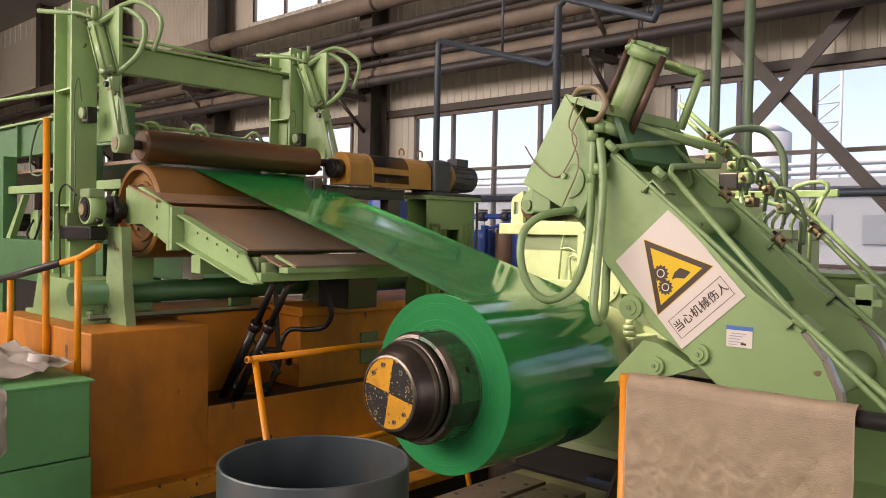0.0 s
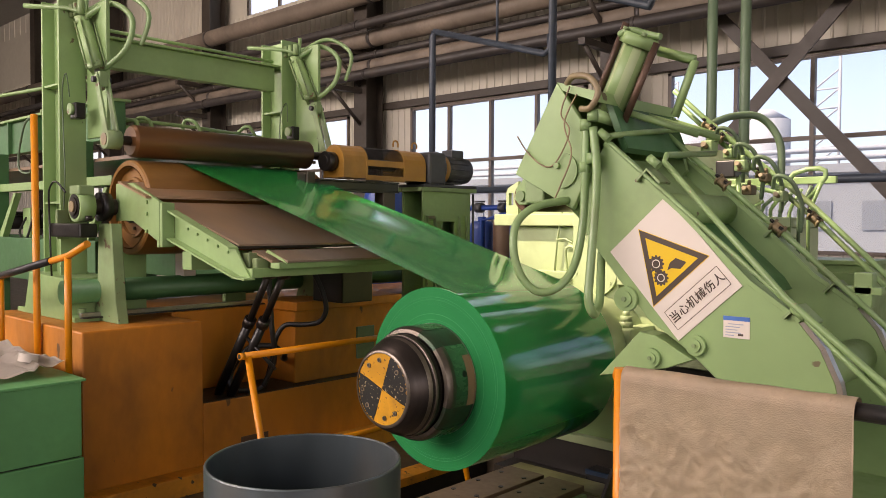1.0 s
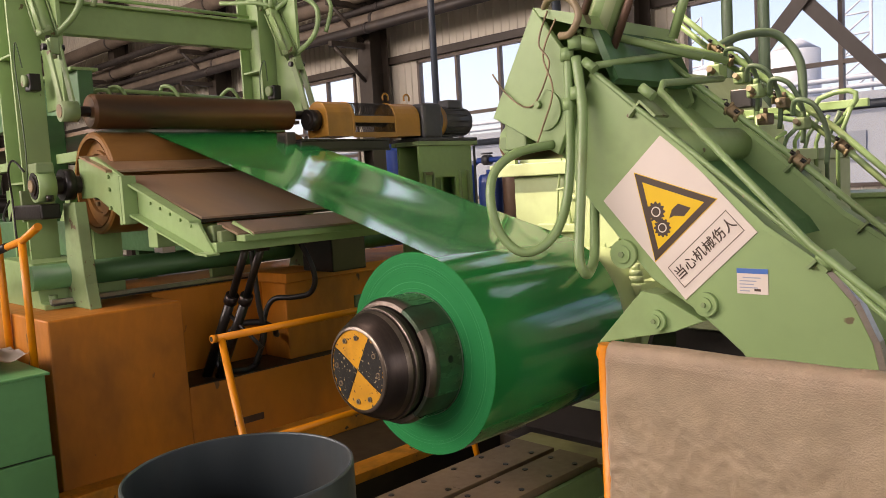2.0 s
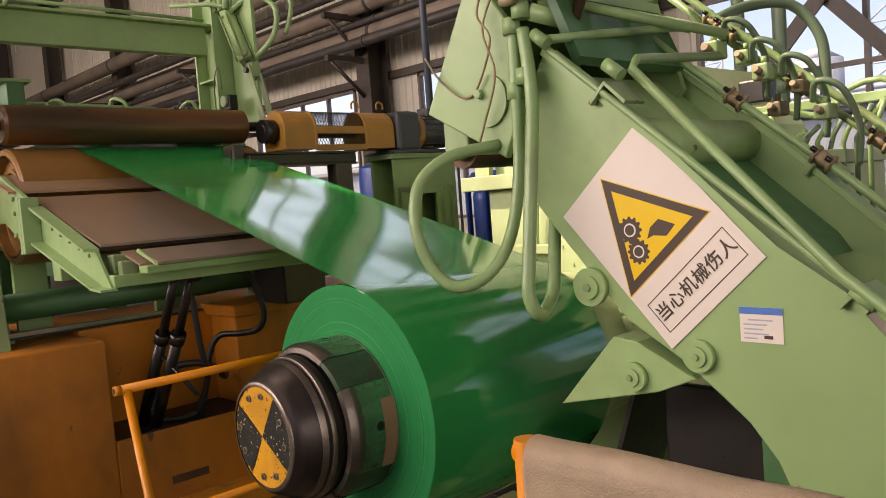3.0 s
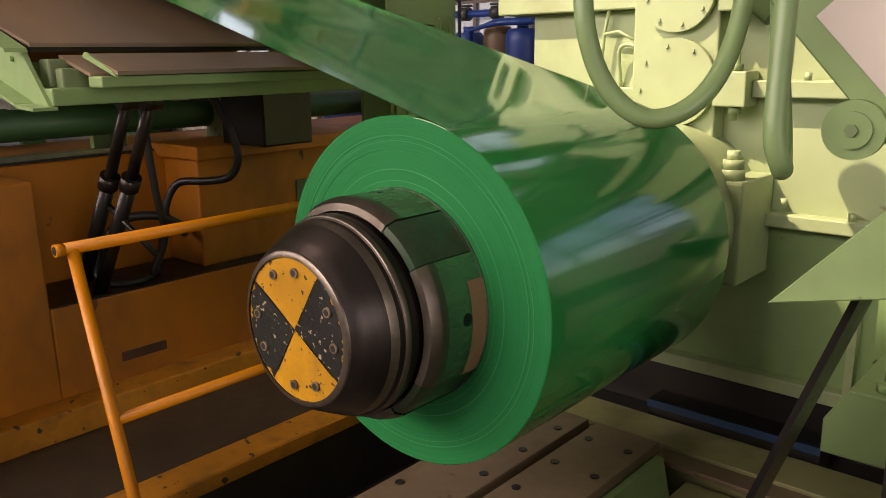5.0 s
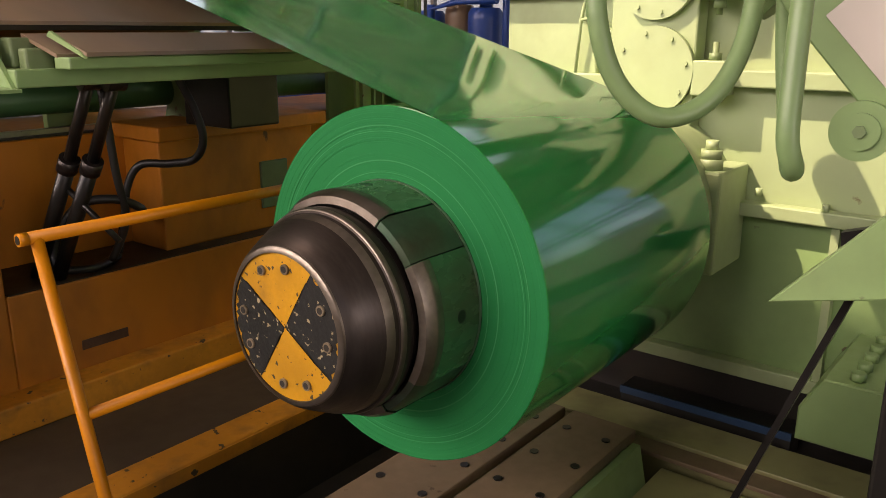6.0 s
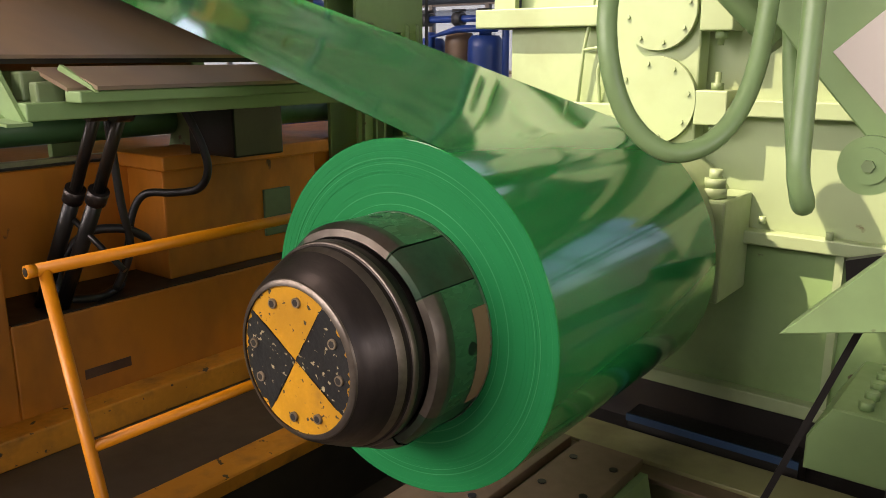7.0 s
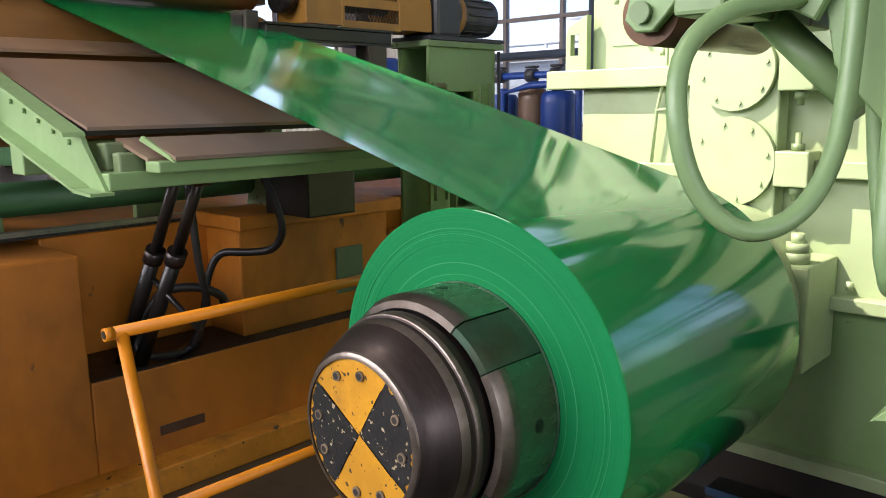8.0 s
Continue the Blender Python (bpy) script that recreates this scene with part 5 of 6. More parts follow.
def gantry():
    g = thing("roller_gantry", "pale green steel gantry over the press roller", "gantry", (-5.4, 3.4, 1.22))
    for y, z0 in ((2.36, 1.22), (4.38, 1.3)):
        boxed("post_flange", (-5.82, y, z0), (-5.795, y + 0.2, 3.62), GREEN, g, 0.003)
        boxed("post_flange", (-5.505, y, z0), (-5.48, y + 0.2, 3.62), GREEN, g, 0.003)
        boxed("post_web", (-5.795, y + 0.09, z0), (-5.505, y + 0.11, 3.62), GREEN, g)
        for z in (2.05, 2.95):
            boxed("stiffener", (-5.795, y + 0.01, z), (-5.505, y + 0.09, z + 0.015), GREEN, g)
    boxed("beam", (-5.70, 2.56, 3.15), (-5.60, 4.38, 3.37), GREEN, g, 0.006)
    boxed("beam_flange", (-5.76, 2.46, 3.37), (-5.54, 4.5, 3.39), GREEN, g, 0.003)
    boxed("beam_bracket", (-5.60, 2.46, 3.05), (-5.5, 2.6, 3.40), GREEN, g, 0.004)
    # foot of the near post
    f = plated("post_foot", [(-6.1, 1.195), (-5.0, 1.195), (-5.0, 1.23), (-5.08, 1.24), (-5.16, 1.50), (-5.84, 1.52), (-5.94, 1.24), (-6.1, 1.23)], 2.26, 2.62, GREEN, g, bevel=0.005)
    for x in (-6.0, -5.06):
        hexed("anchor_nut", (x, 2.34, 1.235), (0, 0, 1), 0.03, 0.05, GREEN_WORN, f)
    for y in (2.50, 4.46):
        boxed("carrier_plate", (-5.46, y + 0.06, 2.55), (-5.12, y + 0.09, 3.55), GREEN, g, 0.004)
        # press cylinder and lever arm
        s = Vector((0.42, 0, -0.75)).normalized()
        p = Vector((-5.36, y, 3.42))
        c = rodded("press_cylinder", p, p + s * 0.42, 0.055, GREEN, g, 16)
        rodded("cylinder_cap", p - s * 0.03, p + s * 0.03, 0.068, GREEN_WORN, c, 4)
        rodded("cylinder_cap", p + s * 0.40, p + s * 0.45, 0.068, GREEN_WORN, c, 4)
        rodded("piston_rod", p + s * 0.42, p + s * 0.62, 0.022, STEEL_BRIGHT, c, 10)
        q = p + s * 0.6
        for s2 in (-0.045, 0.03):
            plated("lever", [(q.x - 0.03, q.z + 0.09), (q.x + 0.025, q.z + 0.09), (-4.885, 2.57), (-4.87, 2.455), (-4.94, 2.445), (-4.965, 2.59)], y + s2, y + s2 + 0.015, GREEN_WORN, g, bevel=0.002)
        rodded("lever_pin", (q.x, y - 0.07, q.z + 0.05), (q.x, y + 0.07, q.z + 0.05), 0.022, GREASE, g, 12)
        boxed("clevis", (q.x - 0.04, y - 0.03, q.z + 0.0), (q.x + 0.04, y + 0.03, q.z + 0.11), GREEN_WORN, g, 0.006)
        for k in range(4):
            rodded("tie_bolt", p + Vector((0.05 * (1 if k % 2 else -1), 0.05 * (1 if k > 1 else -1), 0)), p + s * 0.44 + Vector((0.05 * (1 if k % 2 else -1), 0.05 * (1 if k > 1 else -1), 0)), 0.008, GREEN_WORN, c, 6)
        boxed("valve_block", (-5.39, y - 0.10, 2.68), (-5.29, y - 0.02, 2.80), GREASE, g, 0.01)
        rodded("valve_eye", (-5.34, y - 0.125, 2.75), (-5.34, y - 0.10, 2.75), 0.042, GREEN_WORN, g, 16)
        hosed("thin_cable", [(-5.34, y - 0.12, 2.84), (-5.3, y - 0.16, 3.0), (-5.42, y - 0.14, 2.9), (-5.46, y - 0.12, 2.6), (-5.44, y - 0.12, 2.3), (-5.47, y - 0.12, 2.0)], 0.005, POST_GREEN, g, seg=6)
        e = rodded("roller_bearing", (-4.92, y - 0.05, 2.505), (-4.92, y + 0.06, 2.505), 0.07, GREEN_WORN, g, 24)
        rodded("bearing_ring", (-4.92, y - 0.055, 2.505), (-4.92, y - 0.05, 2.505), 0.045, BROWN_JOINT, e, 20)
        hosed("air_hose", [p + Vector((0.05, 0, 0.03)), p + Vector((0.2, 0.12, 0.12)), p + Vector((0.36, 0.2, 0.0)), p + Vector((0.36, 0.16, -0.22)), p + Vector((0.22, 0.05, -0.38))], 0.022, PIPE_GREEN, g)
        hosed("air_hose", [p + Vector((0.02, 0, 0.06)), p + Vector((0.2, 0.2, 0.2)), p + Vector((0.42, 0.3, 0.05)), p + Vector((0.40, 0.25, -0.2))], 0.018, PIPE_GREEN, g)
        hosed("air_pipe", [p + Vector((-0.35, -0.3, 0.12)), p + Vector((-0.1, -0.1, 0.1)), p + Vector((0.04, 0, 0.05)), p + Vector((0.05, 0, 0.2))], 0.018, PIPE_GREEN, g, steps=1)
        for k in range(3):
            rodded("valve", p + Vector((-0.12 + 0.08 * k, -0.04, 0.04)), p + Vector((-0.12 + 0.08 * k, -0.04, 0.14)), 0.024, GREEN_WORN, g, 8)
    hosed("air_line", [(-5.66, 2.5, 3.46), (-5.66, 4.4, 3.44)], 0.014, GREEN, g, steps=1)


def drum_bearing(y, sgn):
    b = thing("drum_bearing", "black greasy pillow block bearing of the drum shaft", "bearing", (DRUM_X, y, 1.25), "drum bearings")
    plated("pedestal", [(-5.10, 1.195), (-4.70, 1.195), (-4.74, 1.36), (-4.80, 1.90), (-5.0, 1.90), (-5.04, 1.36)], y + sgn * 0.12, y + sgn * 0.20, GREEN_WORN, b, bevel=0.005)
    boxed("wall_bracket", (-5.475, y - 0.0, 1.78), (-5.44, y + 0.09, 2.0), GREEN_WORN, b, 0.006)
    boxed("housing_foot", (-5.44, y - 0.06, 1.80), (-4.9, y + 0.07, 1.9), GREASE, b, 0.012)
    boxed("housing_cap", (-5.08, y - 0.055, 2.1), (-4.92, y + 0.06, 2.17), GREEN_WORN, b, 0.012)
    h = rodded("housing", (DRUM_X, y - 0.05, DRUM_Z), (DRUM_X, y + 0.06, DRUM_Z), 0.108, GREEN, b, 32)
    rodded("seal", (DRUM_X, y - 0.055, DRUM_Z), (DRUM_X, y - 0.05, DRUM_Z), 0.088, GREASE, h, 28)
    rodded("seal_ring", (DRUM_X, y - 0.065, DRUM_Z), (DRUM_X, y - 0.055, DRUM_Z), 0.064, STEEL_DARK, h, 28)
    rodded("shaft_end", (DRUM_X, y - 0.075, DRUM_Z), (DRUM_X, y - 0.065, DRUM_Z), 0.04, BROWN_JOINT, h, 20)
    rodded("shaft_collar", (DRUM_X, y + sgn * 0.12, DRUM_Z), (DRUM_X, y + sgn * 0.19, DRUM_Z), 0.105, GREASE, b, 28)
    hosed("grease_line", [(-5.1, y - 0.07, 2.12), (-5.2, y - 0.1, 2.2), (-5.32, y - 0.1, 2.14), (-5.4, y - 0.07, 1.95), (-5.36, y - 0.08, 1.7), (-5.42, y - 0.05, 1.5)], 0.007, RUBBER, b, seg=6)
    for x in (-5.12, -4.88):
        hexed("foot_nut", (x, y, 1.92), (0, 0, 1), 0.024, 0.035, GREASE, b)


def roller_drive():
    d = thing("roller_drive", "yellow guarded shaft drive with gear unit and motor", "motor drive", (-4.65, 5.2, 2.26))
    x, z = -4.75, 2.45

    def arch(r, n=10):
        return [(x + r * math.cos(math.pi * k / n), z + 0.01 + r * math.sin(math.pi * k / n)) for k in range(n + 1)]

    def hood(name, y0, y1, r, mat):
        """A round-topped sheet guard with upright cheeks."""
        bm = bmesh.new()
        slab(bm, arch(r) + [(x - r, z - 0.14), (x + r, z - 0.14)], y0, y1, bevel=0.004)
        return part(name, bm, mat, d)
    hood("shaft_guard", 4.40, 4.66, 0.142, YELLOW)
    hood("shaft_guard", 5.14, 5.42, 0.142, YELLOW)
    for y0 in (4.655, 5.12):
        hood("guard_band", y0, y0 + 0.025, 0.147, YELLOW)
    for x0, z0, h in ((x + 0.136, z + 0.0, 0.028), (x + 0.136, z - 0.13, 0.022), (x - 0.136, z + 0.0, 0.028)):
        boxed("guard_rail", (x0 - 0.006, 4.66, z0 - h), (x0 + 0.006, 5.14, z0 + h), YELLOW, d, 0.002)
    # expanded metal bent over the shaft
    bm = bmesh.new()
    skin = arch(0.138, 9)
    skin = [(x + 0.138, z - 0.12), (x + 0.138, z - 0.075), (x + 0.138, z - 0.03)] + skin
    n = 17
    for k in range(n):
        y0 = 4.68 + 0.44 * k / n
        for i in range(len(skin) - 1):
            (xa, za), (xb, zb) = skin[i], skin[i + 1]
            ya, yb = (y0, y0 + 0.026) if i % 2 else (y0 + 0.026, y0)
            rod(bm, (xa, ya, za), (xb, yb, zb), 0.0026, 4, cap=False)
            rod(bm, (xa, 2 * y0 + 0.026 - ya, za), (xb, 2 * y0 + 0.026 - yb, zb), 0.0026, 4, cap=False)
    part("guard_mesh", bm, GREASE, d, "dark expanded metal mesh")
    rodded("shaft", (x, 4.29, z), (x, 5.5, z), 0.05, GREASE, d, 16)
    rodded("coupling", (x, 4.30, z), (x, 4.39, z), 0.085, GREASE, d, 20)
    boxed("gear_unit", (x - 0.17, 5.44, z - 0.17), (x + 0.17, 5.68, z + 0.15), MOTOR, d, 0.03)
    rodded("brake_cover", (x, 5.68, z), (x, 5.76, z), 0.15, YELLOW, d, 28)
    m = rodded("motor", (x, 5.76, z), (x, 6.12, z), 0.13, MOTOR, d, 28)
    for k in range(14):
        a = radians(360 / 14 * k)
        bm = bmesh.new()
        rod(bm, (x + 0.135 * math.cos(a), 5.8, z + 0.135 * math.sin(a)), (x + 0.135 * math.cos(a), 6.06, z + 0.135 * math.sin(a)), 0.009, 4)
        part("cooling_fin", bm, MOTOR, m)
    boxed("terminal_box", (x - 0.07, 5.86, z + 0.12), (x + 0.07, 6.04, z + 0.2), MOTOR, d, 0.01)
    for yy in (5.15, 5.40):
        bm = bmesh.new()
        hose(bm, [(x, yy - 0.03, z + 0.18), (x, yy - 0.03, z + 0.22), (x, yy, z + 0.24), (x, yy + 0.03, z + 0.22), (x, yy + 0.03, z + 0.18)], 0.008, 8, 4)
        part("lifting_eye", bm, YELLOW, d)
    bm = bmesh.new()
    box(bm, (-4.56, 3.98, 2.19), (-4.40, 4.86, 2.26), 0.006)
    box(bm, (-4.57, 3.98, 2.26), (-4.39, 4.86, 2.272))
    box(bm, (-4.57, 3.98, 2.178), (-4.39, 4.86, 2.19))
    part("support_beam", bm, GREASE, d, "black steel support beam")
    boxed("support_leg", (-4.50, 4.66, 1.64), (-4.38, 4.80, 2.178), BROWN_STEEL, d, 0.006)
    boxed("leg_bracket", (-4.60, 4.66, 1.58), (-4.40, 5.42, 1.64), BROWN_STEEL, d, 0.006)
    boxed("end_socket", (-4.60, 3.9, 2.19), (-4.46, 3.98, 2.33), BROWN_STEEL, d, 0.006)
    # flat black plate gives the socket's dark opening by colour alone
    boxed("socket_hole", (-4.575, 3.895, 2.215), (-4.485, 3.9, 2.305), PIT, d)
    boxed("motor_bed", (x - 0.18, 5.36, 2.262), (x + 0.18, 6.12, 2.29), MOTOR, d, 0.004)
    rodded("motor_foot", (x, 5.9, 2.29), (x, 5.9, z - 0.1), 0.07, MOTOR, d, 4)
    rodded("brake_flange", (x, 5.655, z), (x, 5.68, z), 0.175, MOTOR, d, 28)


def drive_stand():
    s = thing("drive_stand", "pale green welded steel stand under the motor", "machine stand", (-4.5, 5.8, 0))
    boxed("top_plate", (-4.93, 5.34, 2.22), (-4.57, 6.12, 2.26), GREEN_WORN, s, 0.005)
    boxed("side_plate", (-4.90, 5.38, 0.59), (-4.87, 6.06, 2.22), GREEN, s, 0.003)
    for y0, y1 in ((5.38, 5.57), (5.83, 6.06)):
        boxed("leg_plate", (-4.63, y0, 0.59), (-4.605, y1, 1.93), GREEN, s, 0.003)
    boxed("side_plate", (-4.63, 5.38, 1.93), (-4.605, 6.06, 2.22), GREEN, s, 0.003)
    boxed("end_web", (-4.87, 5.66, 0.59), (-4.63, 5.68, 2.22), GREEN, s)
    boxed("end_web", (-4.87, 6.03, 0.59), (-4.63, 6.05, 2.22), GREEN, s)
    for y in (5.41, 5.52, 5.87, 5.98):
        plated("gusset", [(-4.605, 1.99), (-4.575, 1.97), (-4.575, 1.2), (-4.605, 1.2)], y, y + 0.012, GREEN_WORN, s)
    boxed("lug", (-4.605, 5.42, 1.955), (-4.585, 5.52, 1.985), OILY_GREEN, s, 0.004)
    rodded("cable_conduit", (-4.59, 6.085, 0.59), (-4.59, 6.085, 2.21), 0.012, MOTOR, s, 10)


apron_table()
gantry()
drum_bearing(2.32, 1)
drum_bearing(4.44, -1)
roller_drive()
drive_stand()


# ---- orange foundation ----
def foundation():
    f = thing("orange_foundation", "orange painted concrete machine foundation with oil stains", "foundation", (-4.9, 3.5, 0), kind="structure")
    boxed("block", (-6.2, 2.09, 0), (-4.46, 2.96, 1.195), ORANGE, f, 0.012)
    boxed("ledge", (-6.0, 2.96, 0), (-4.46, 6.4, 0.59), ORANGE, f, 0.01)
    boxed("ledge_top", (-4.95, 2.97, 0.59), (-4.462, 4.9, 0.594), PIT, f, 0.0, "oil-soaked black ledge")
    boxed("back_wall", (-6.0, 2.96, 0.59), (-4.92, 6.4, 1.22), ORANGE, f, 0.01)
    boxed("block", (-4.92, 3.86, 0.59), (-4.58, 4.95, 1.19), ORANGE, f, 0.012)
    boxed("cap_slab", (-5.0, 3.82, 1.19), (-4.50, 5.0, 1.268), ORANGE, f, 0.01)
    # thin plate standing in for a soft stain on the ledge face
    boxed("stain_plate", (-4.464, 3.275, 0.235), (-4.456, 3.52, 0.285), TIE_ROD, f, 0.002, "dark stain shown as a thin raised plate")
    boxed("block", (-4.92, 4.95, 0.59), (-4.7, 6.3, 1.0), ORANGE, f, 0.012)
    boxed("outlet_box", (-4.585, 4.52, 0.72), (-4.56, 4.72, 1.0), POST_GREEN, f, 0.006, "grey-green outlet cover")
    boxed("guide_rail", (-5.02, 2.3, 1.225), (-4.98, 4.9, 1.26), STEEL_BRIGHT, f, 0.003, "bright steel guide rail")
    # black strip for the shadow beneath the guide rail
    boxed("rail_shadow_gap", (-5.1, 2.3, 1.222), (-4.94, 4.9, 1.232), PIT, f)
    boxed("plinth", (-4.47, 1.95, 0), (-4.30, 6.0, 0.14), KERB_PAINT, f, 0.01)
    rodded("green_tube", (-5.05, 2.2, 1.41), (-5.05, 6.0, 1.41), 0.085, GREEN_DEEP, f, 24, "deep green tube")
    for y in (2.7, 3.6):
        boxed("tube_bracket", (-5.25, y, 1.22), (-5.2, y + 0.2, 1.7), GREEN, f, 0.004)
        boxed("tube_bracket", (-5.12, y + 0.4, 1.49), (-4.98, y + 0.5, 1.7), WHITE, f, 0.004)


def pit_rail():
    r = thing("pit_railing", "orange tubular steel railing leaning beside the pit", "railing", (-3.2, 3.2, -0.42))

    def at(z, y):
        return (-3.42 + 0.285 * (1.1 - z), y, z)
    hosed("top_rail", [at(1.1, 2.63), at(1.1, 4.35)], 0.022, RAIL, r, steps=1, seg=16)
    e = rodded("rail_end", at(1.1, 2.60), at(1.1, 2.631), 0.0225, RAIL, r, 16)
    # black disc shows the tube's dark bore by colour alone
    rodded("end_hole", at(1.1, 2.598), at(1.1, 2.6), 0.015, PIT, e, 16)
    hosed("mid_rail", [at(0.51, 2.67), at(0.51, 4.35)], 0.02, RAIL, r, steps=1, seg=16)
    for y in (2.66, 4.35):
        hosed("post", [at(-0.42, y), at(1.1, y)], 0.0215, RAIL, r, steps=1, seg=16)


def wrap_fence():
    f = thing("wrapped_railing", "orange railing draped with brown kraft wrapping paper", "railing", (-0.2, 2.28, 0))
    rodded("post", (-0.62, 2.30, 0), (-0.62, 2.30, 1.43), 0.024, RAIL, f, 16)
    rodded("post", (0.9, 2.30, 0), (0.9, 2.30, 1.42), 0.024, RAIL, f, 16)
    rodded("rail", (-0.64, 2.30, 1.405), (0.9, 2.30, 1.405), 0.022, RAIL, f, 16)
    rodded("rail_grip", (0.09, 2.30, 1.405), (0.9, 2.30, 1.405), 0.026, RUBBER, f, 16, "black taped rail")
    bm = bmesh.new()
    nx, nz = 130, 210
    x0, x1 = -0.60, 0.12
    rows = []
    rnd = noise.noise
    for j in range(nz + 1):
        row = []
        for i in range(nx + 1):
            u, v = i / nx, j / nz
            x = x0 + (x1 - x0) * u
            if v < 0.12:
                a = math.pi * (1 - v / 0.12)  # over the rail, far side to near side
                y, z = 2.30 - 0.036 * math.cos(a), 1.405 + 0.036 * math.sin(a)
            else:
                z = 1.405 - (v - 0.12) / 0.88 * 1.25
                y = 2.262 - 0.03 * (v - 0.12) + 0.016 * rnd(Vector((x * 5 + z * 2, z * 2.5, 0))) * min(1, (v - 0.12) * 6) + (0.008 * rnd(Vector((x * 14 - z * 6, z * 9, 3))) + 0.013 * abs(rnd(Vector((x * 7 + z * 3, z * 4 - x * 5, 7)))) + 0.010 * abs(rnd(Vector((x * 15 - z * 11, z * 9 + x * 6, 2)))) + 0.006 * abs(rnd(Vector((x * 33 + z * 19, z * 31 - x * 12, 4))))) * min(1, (v - 0.12) * 5)
            row.append(bm.verts.new((x, y, z + 0.006 * rnd(Vector((x * 6, 1.0, 0.0))))))
        rows.append(row)
    for r1, r2 in zip(rows, rows[1:]):
        for i in range(nx):
            fc = bm.faces.new((r1[i], r1[i + 1], r2[i + 1], r2[i]))
            fc.smooth = True
    bmesh.ops.solidify(bm, geom=list(bm.faces), thickness=0.002)
    solo("kraft_paper", bm, KRAFT, "brown kraft wrapping paper hung over the railing", "paper", (-0.2, 2.28, 1.4))


def steel_can():
    c = thing("steel_sleeve", "open dark grey steel coil sleeve standing on the floor", "steel sleeve", (-1.5, 1.64, 0))
    bm = bmesh.new()
    prof = [(0.342, 0.0), (0.342, 1.076), (0.339, 1.08), (0.333, 1.08), (0.330, 1.076), (0.330, 0.0)]
    lathe(bm, prof, 96)
    bmesh.ops.rotate(bm, verts=bm.verts, cent=(0, 0, 0), matrix=Matrix.Rotation(radians(90), 3, "X"))
    part("shell", bm, CAN, c, local=True)
    bm = bmesh.new()
    lathe(bm, [(0.0, 0.02), (0.332, 0.02)], 64)
    bmesh.ops.rotate(bm, verts=bm.verts, cent=(0, 0, 0), matrix=Matrix.Rotation(radians(90), 3, "X"))
    part("bottom", bm, PIT, c, local=True)


foundation()
pit_rail()
wrap_fence()
steel_can()


# ---- left side: step box, rails, line behind ----
def step_box():
    b = thing("step_box", "dark green painted steel step box beside the foundation", "step", (-4.6, 1.8, 0))
    boxed("upper_box", (-5.7, 1.2, 0.5), (-4.08, 1.93, 0.955), GREEN_BOX, b, 0.008)
    boxed("lower_box", (-5.7, 1.15, 0.0), (-4.075, 1.94, 0.492), GREEN_BOX, b, 0.008)
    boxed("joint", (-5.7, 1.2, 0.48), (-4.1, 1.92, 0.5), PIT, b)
    boxed("top_sheet", (-5.7, 1.2, 0.955), (-4.06, 1.95, 0.97), GREEN_BOX, b, 0.004)
    bm = bmesh.new()
    n = 22
    rows = []
    for j in range(n + 1):
        row = []
        for i in range(n + 1):
            x, y = -5.4 + 1.15 * i / n, 1.3 + 0.62 * j / n
            h = 0.05 + 0.05 * noise.noise(Vector((x * 3, y * 3, 0))) + 0.03 * noise.noise(Vector((x * 8, y * 8, 2)))
            row.append(bm.verts.new((x, y, 0.975 + max(0.004, h) * (1.6 if y > 1.75 else 0.8))))
        rows.append(row)
    for r1, r2 in zip(rows, rows[1:]):
        for i in range(n):
            f = bm.faces.new((r1[i], r1[i + 1], r2[i + 1], r2[i]))
            f.smooth = True
    bmesh.ops.solidify(bm, geom=list(bm.faces), thickness=0.003)
    solo("paper_sheet", bm, PAPER, "crumpled pale wrapping paper lying on the step box", "paper", (-4.8, 1.6, 0.97))
    bm = bmesh.new()
    rows = []
    for j in range(25):
        row = []
        for i in range(15):
            u, v = i / 14, j / 24
            yy = 1.22 + 0.22 * u - 0.04 * v * (1 - u)
            z = 0.985 - 0.40 * v * (0.85 + 0.2 * math.sin(3 * u))
            x = -4.045 + 0.05 * abs(noise.noise(Vector((u * 3, v * 4, 5)))) + 0.03 * v
            row.append(bm.verts.new((x if j else -4.2, yy, z)))
        rows.append(row)
    for r1, r2 in zip(rows, rows[1:]):
        for i in range(14):
            f = bm.faces.new((r1[i], r1[i + 1], r2[i + 1], r2[i]))
            f.smooth = True
    bmesh.ops.solidify(bm, geom=list(bm.faces), thickness=0.003)
    solo("hanging_paper", bm, PAPER, "torn pale wrapping paper hanging over the step box edge", "paper", (-4.05, 1.33, 0.97))
    t = thing("tape_roll", "white roll of packing tape on the paper", "tape", (-4.43, 1.75, 1.05))
    bm = bmesh.new()
    lathe(bm, [(0.035, 0.0), (0.06, 0.0), (0.06, 0.05), (0.035, 0.05), (0.035, 0.0)], 32)
    bmesh.ops.rotate(bm, verts=bm.verts, cent=(0, 0, 0), matrix=Matrix.Rotation(radians(78), 3, "X"))
    part("tape", bm, PAPER, t, local=True)
    r = thing("step_railing", "orange tubular railing at the step box", "railing", (-4.8, 1.9, 0.9))
    hosed("top_rail", [(-5.9, 1.9, 1.44), (-4.35, 1.97, 1.70), (-4.1, 1.98, 1.78)], 0.022, RAIL, r, steps=1)
    hosed("rail_grip", [(-5.7, 1.9, 1.475), (-4.6, 1.955, 1.66)], 0.026, RUBBER, r, steps=1)
